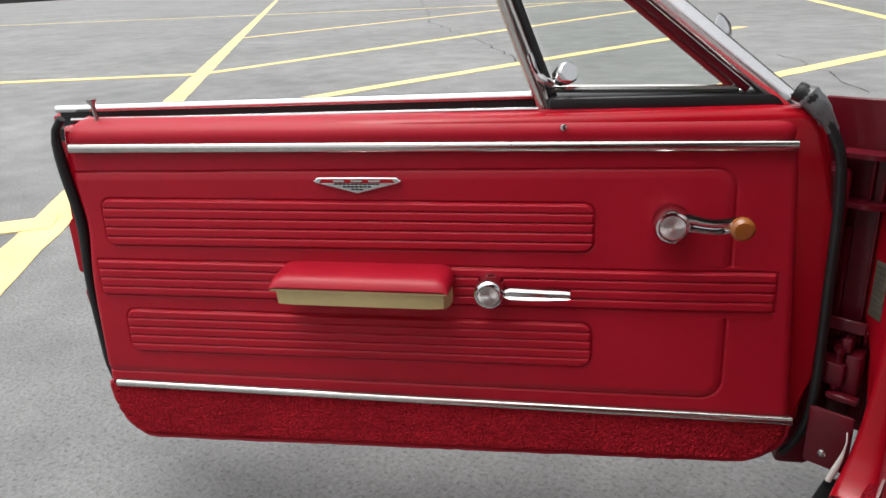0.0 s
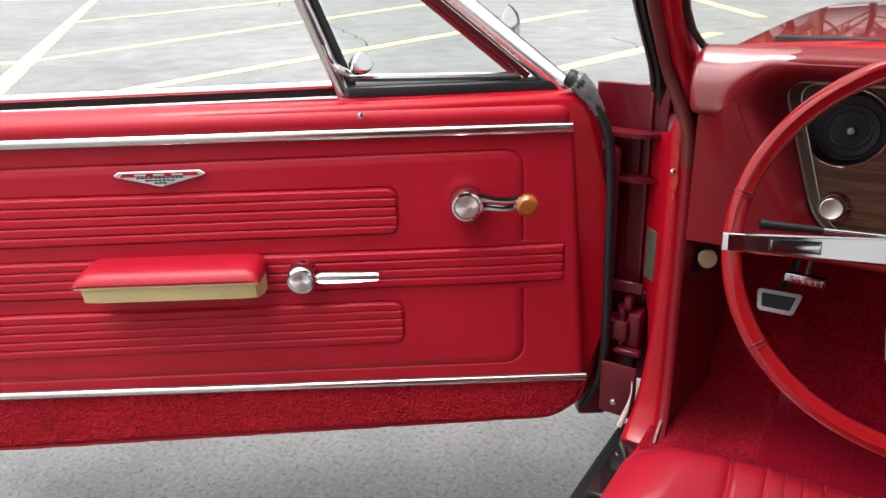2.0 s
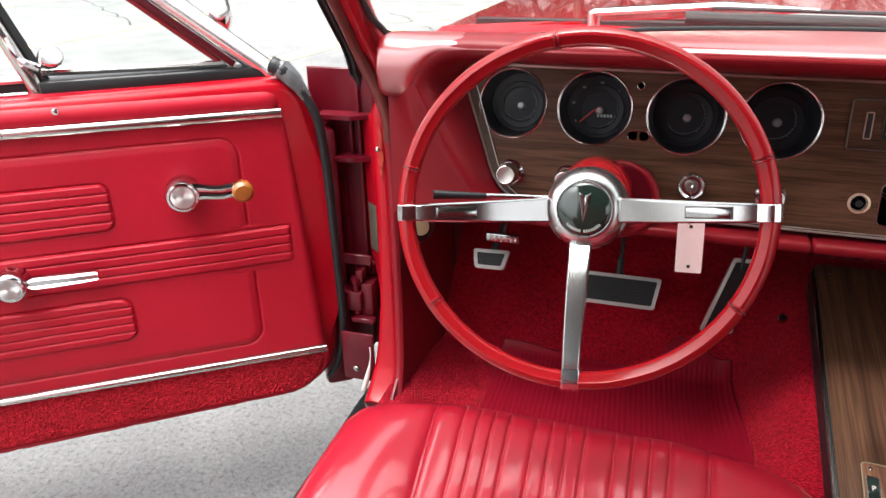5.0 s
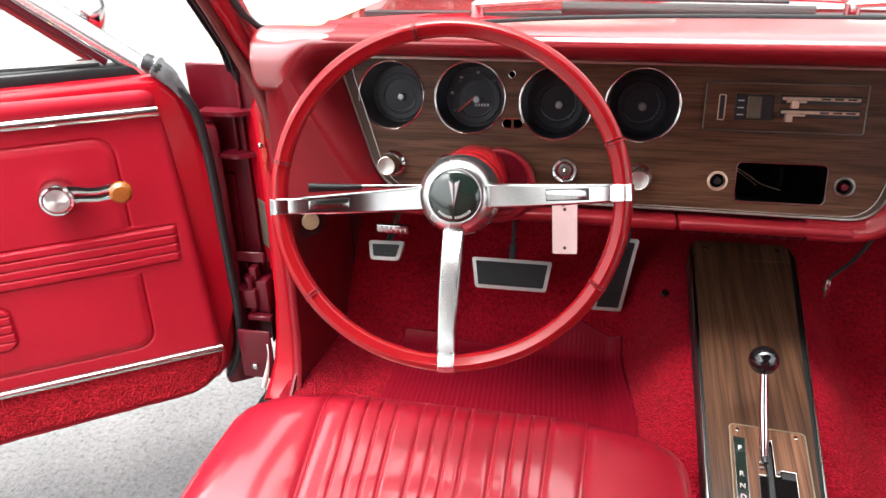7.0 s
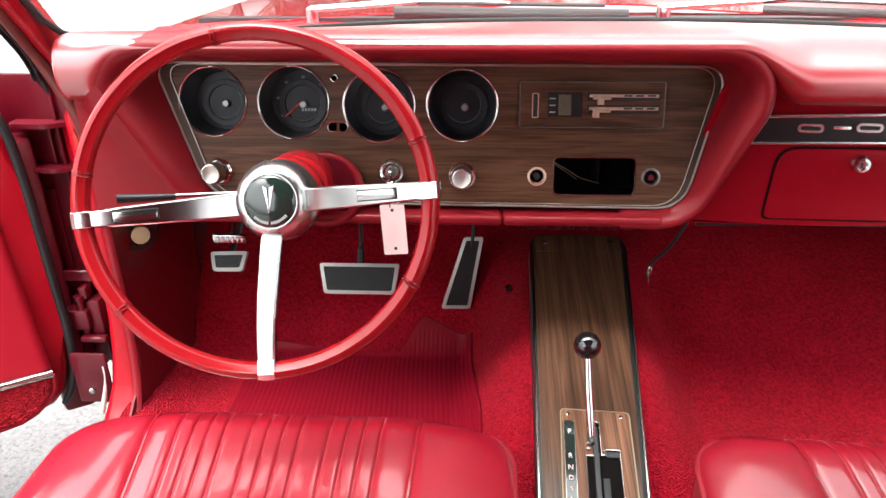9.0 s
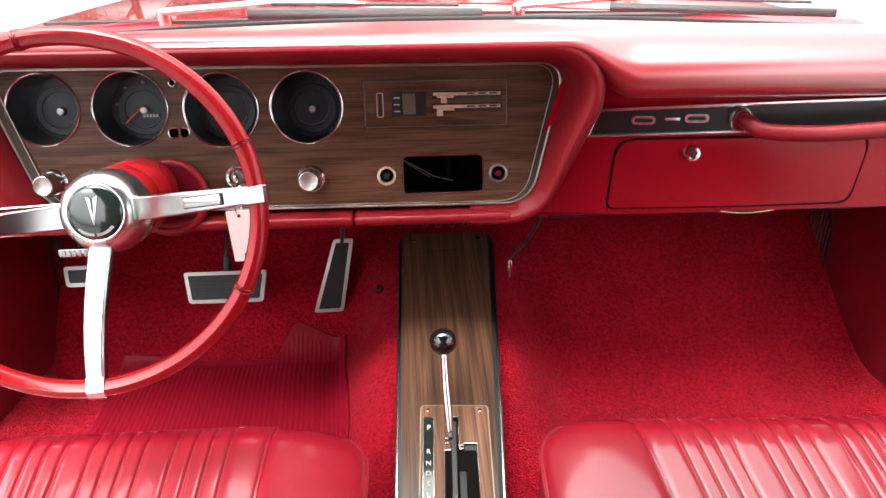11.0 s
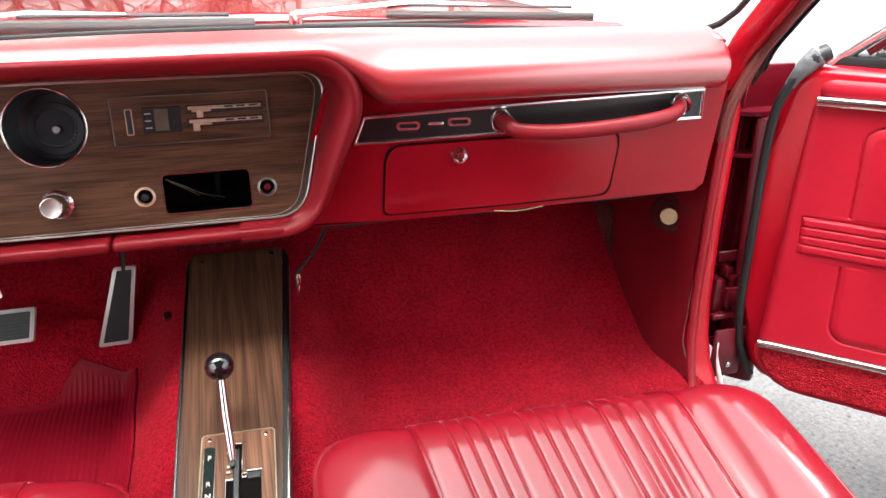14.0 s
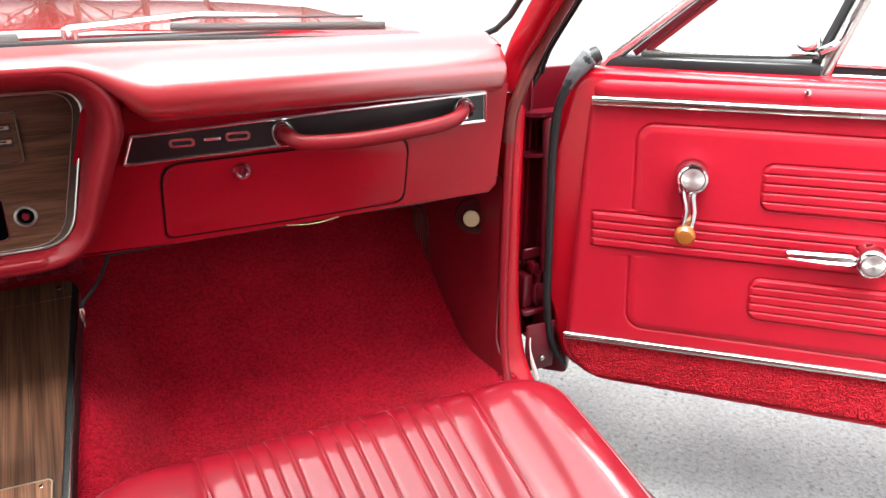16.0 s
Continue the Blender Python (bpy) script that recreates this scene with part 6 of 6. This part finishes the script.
    part("vent_frame_bar", tube([lo_f, up], 0.005, 8), RED_PLASTIC, d)
    latch = part("vent_latch", lathe([(0.013, 0), (0.013, 0.010), (0.016, 0.014), (0.016, 0.026), (0.013, 0.030), (0, 0.030)], 24, Matrix.Translation((0.320, -0.066, 0.830)) @ Matrix.Rotation(radians(-65), 4, "X") @ Matrix.Rotation(radians(-30), 4, "Y")), CHROME, d, "chrome vent window latch")
    part("latch_lever", tube(spline([(0.330, -0.056, 0.822), (0.350, -0.050, 0.836), (0.362, -0.054, 0.866)], 6), [0.009] * 6 + [0.006] * 7, 10, flat=0.7), CHROME, latch)
    # screw in the upper roll, window crank, inside handle
    part("screw", lathe([(0.0050, 0), (0.0048, 0.002), (0.003, 0.003), (0, 0.003)], 14, Matrix.Translation((0.312, 0.0, 0.768)) @ Matrix.Rotation(radians(-90), 4, "X") @ Matrix.Translation((0, 0, -0.0105))), CHROME, d)
    base = Matrix.Translation((0.160, lean(0.634) + 0.003, 0.634)) @ Matrix.Rotation(radians(-90), 4, "X")
    ck = part("window_crank", lathe([(0.025, 0.0), (0.026, 0.006), (0.0245, 0.014), (0.026, 0.018), (0.0255, 0.030), (0.0225, 0.0365), (0.0195, 0.0375), (0.0190, 0.0365), (0, 0.0365)], 36, base), CHROME, d, "chrome window crank")
    arm_m = base @ Matrix.Rotation(radians(crank_turn), 4, "Z")
    part("crank_face", lathe([(0.0178, 0.0360), (0.0170, 0.0378), (0.012, 0.0388), (0.0095, 0.0380), (0.004, 0.0392), (0, 0.0394)], 30, base), TURNED, ck)
    rings = []
    for x, w, z, dip in ((-0.012, 0.012, 0.031, -0.004), (-0.022, 0.0105, 0.031, -0.0055), (-0.030, 0.0092, 0.031, -0.005), (-0.042, 0.0085, 0.030, -0.002), (-0.055, 0.0085, 0.029, 0.0), (-0.070, 0.0085, 0.028, -0.001), (-0.086, 0.0085, 0.028, -0.004), (-0.096, 0.007, 0.028, -0.006)):
        rings.append([(x, yy * w * 1.28 + dip, z + zz) for yy, zz in ((-1, -0.004), (-1, 0.002), (-0.55, 0.0045), (-0.25, 0.0022), (0.25, 0.0022), (0.55, 0.0045), (1, 0.002), (1, -0.004))])
    part("crank_arm", loft(rings, True, False, True, arm_m), CHROME, ck)
    part("crank_knob", lathe([(0.0055, 0.028), (0.0065, 0.036), (0.013, 0.040), (0.0165, 0.047), (0.0160, 0.055), (0.0115, 0.060), (0, 0.0615)], 28, arm_m @ Matrix.Translation((-0.088, -0.005, 0))), AMBER, ck, "amber plastic crank knob")
    hb = Matrix.Translation((0.420 if side > 0 else 0.430, lean(0.523) + 0.004, 0.524)) @ Matrix.Rotation(radians(-90), 4, "X")
    hd = part("inside_handle", lathe([(0.024, 0.0), (0.0245, 0.008), (0.0225, 0.016), (0.024, 0.020), (0.0235, 0.030), (0.0205, 0.035), (0.018, 0.036), (0.0175, 0.035), (0, 0.035)], 36, hb), CHROME, d, "chrome inside door handle")
    part("handle_face", lathe([(0.0164, 0.0345), (0.0156, 0.0362), (0.011, 0.0372), (0.0088, 0.0364), (0.004, 0.0376), (0, 0.0378)], 30, hb), TURNED, hd)
    rings = []
    for x, w, z in ((-0.024, 0.006, 0.024), (-0.032, 0.0105, 0.025), (-0.06, 0.0100, 0.027), (-0.09, 0.0088, 0.028), (-0.116, 0.0075, 0.027), (-0.121, 0.006, 0.027)):
        rings.append([(x, yy * w, z + zz) for yy, zz in ((-1, -0.006), (-1, 0.003), (-0.6, 0.006), (-0.3, 0.003), (0.3, 0.003), (0.6, 0.006), (1, 0.003), (1, -0.006))])
    part("handle_lever", loft(rings, True, False, True, hb @ Matrix.Rotation(radians(1), 4, "Z")), CHROME, hd)
    part("edge_bolt", lathe([(0.006, 0), (0.006, 0.003), (0, 0.004)], 10, Matrix.Translation((-0.088, -0.0335, 0.235)) @ Matrix.Rotation(radians(-90), 4, "X")), STAINLESS, d)
    # body red painted darker here, for the shade at the hinge end
    part("front_edge_panel", merged(box(-0.085, -0.03, -0.105, -0.036, 0.205, 0.70, 0.010), box(-0.098, -0.06, -0.10, -0.05, 0.215, 0.35, 0.005)), RED_SHADE, d, "front door edge in red darkened for shade")
    if full:
        part("lock_button", lathe([(0.004, -0.012), (0.0036, 0.018), (0.0055, 0.024), (0.0085, 0.028), (0.0085, 0.030), (0, 0.031)], 16, Matrix.Translation((1.070, -0.040, 0.7875)) @ Matrix.Rotation(radians(6), 4, "Y")), STAINLESS, d, "bright metal lock button")
        arm = part("armrest_base", loft([[(u, lean(0.49) + y, z) for y, z in ((0.0, 0.500), (0.046 * k, 0.504), (0.057 * k, 0.509), (0.061 * k, 0.535), (0.0, 0.537))] for u, k in ((0.480, 0.7), (0.485, 0.95), (0.505, 1), (0.73, 1), (0.750, 0.95), (0.757, 0.7))]), CREAM, d, "aged cream plastic armrest base")
        rings = []
        for u in [0.476, 0.479, 0.485, 0.495, 0.507, 0.54, 0.62, 0.70, 0.728, 0.740, 0.750, 0.756, 0.759]:
            e = min(u - 0.476, 0.759 - u)
            k = math.sqrt(max(0.0, 1 - max(0.0, 1 - e / 0.022) ** 2))
            h = 0.006 + 0.017 * k
            rings.append([(u, lean(0.52) + y, 0.5355 + z) for y, z in ((0.0, 0), (0.060, 0), (0.068, 0.004), (0.069, 0.3 * h), (0.064, 0.7 * h), (0.052, 0.93 * h), (0.03, h), (0.0, h * 1.02))])
        part("armrest_pad", loft(rings), RED_ARM, d, "padded red vinyl armrest top")
        part("armrest_welt", tube([(0.478, lean(0.51) + 0.004, 0.536), (0.478, lean(0.51) + 0.064, 0.536), (0.757, lean(0.51) + 0.064, 0.536), (0.757, lean(0.51) + 0.004, 0.536)], 0.0020, 8), CREAM, arm)
        # wing shaped badge without lettering
        bm_m = Matrix(((1, 0, 0, 0.6225), (0, 0, 1, lean(0.685) + 0.0055), (0, 1, 0, 0.684), (0, 0, 0, 1)))
        bd = part("badge", prism([(-0.070, 0.007), (-0.062, 0.0125), (0.062, 0.0125), (0.070, 0.007), (0.066, 0.004), (0.0, -0.0125), (-0.066, 0.004)], 0.004, 0.001, 1, bm_m), CHROME, d, "wing shaped chrome badge")
        part("badge_inlay", prism([(-0.060, 0.0045), (-0.056, 0.0100), (0.056, 0.0100), (0.060, 0.0045)], 0.0048, 0, 1, bm_m), RED_PAINT, bd)
        part("badge_shape", merged(*[prism(rounded(c - 0.009, c + 0.009, 0.0062, 0.0092, 0.0012, 3), 0.0056, 0, 1, bm_m) for c in (-0.028, 0.0, 0.028)]), CHROME, bd)
        cells = []
        for r in range(3):
            for c in range(-5 + 2 * r, 6 - 2 * r):
                cells.append(prism(rounded(c * 0.0066 - 0.0027, c * 0.0066 + 0.0027, 0.0015 - 0.0042 * r, 0.0040 - 0.0042 * r, 0.0004, 1), 0.0046, 0, 1, bm_m))
        part("badge_checker", merged(*cells), PLATE_BLACK, bd)
        mir = part("side_mirror", lathe([(0.0, -0.022), (0.018, -0.020), (0.034, -0.012), (0.043, 0.0), (0.046, 0.008), (0.043, 0.010), (0.041, 0.007), (0, 0.007)], 32, Matrix.Translation((0.075, -0.26, 0.852)) @ Matrix.Rotation(radians(78), 4, "Y") @ Matrix.Rotation(radians(12), 4, "X")), CHROME, d, "round chrome side mirror")
        part("mirror_stem", tube(spline([(0.045, -0.15, 0.765), (0.04, -0.19, 0.78), (0.055, -0.24, 0.812)], 6), [0.014] * 5 + [0.008] * 8, 12, flat=0.7), CHROME, mir)
    FLIP[0], SHEAR[0] = False, 0.0
    return d


def door_frame(ax, ay, dx, dy, dz, side):
    u = Vector((dx, dy, 0)).normalized()
    w = Vector((0, 0, 1)).cross(u)
    return Matrix(((u.x, w.x, 0, ax), (u.y, w.y, 0, ay), (0, 0, 1, dz), (0, 0, 0, 1)))


door(1, door_frame(-0.913, -0.101, -0.833, -0.553, 0.0, 1), "open red car door with embossed vinyl trim and armrest", 0, True)
door(-1, door_frame(0.874, -0.163, 0.752, -0.659, 0.014, -1), "open red car door with embossed vinyl trim", -90, False)
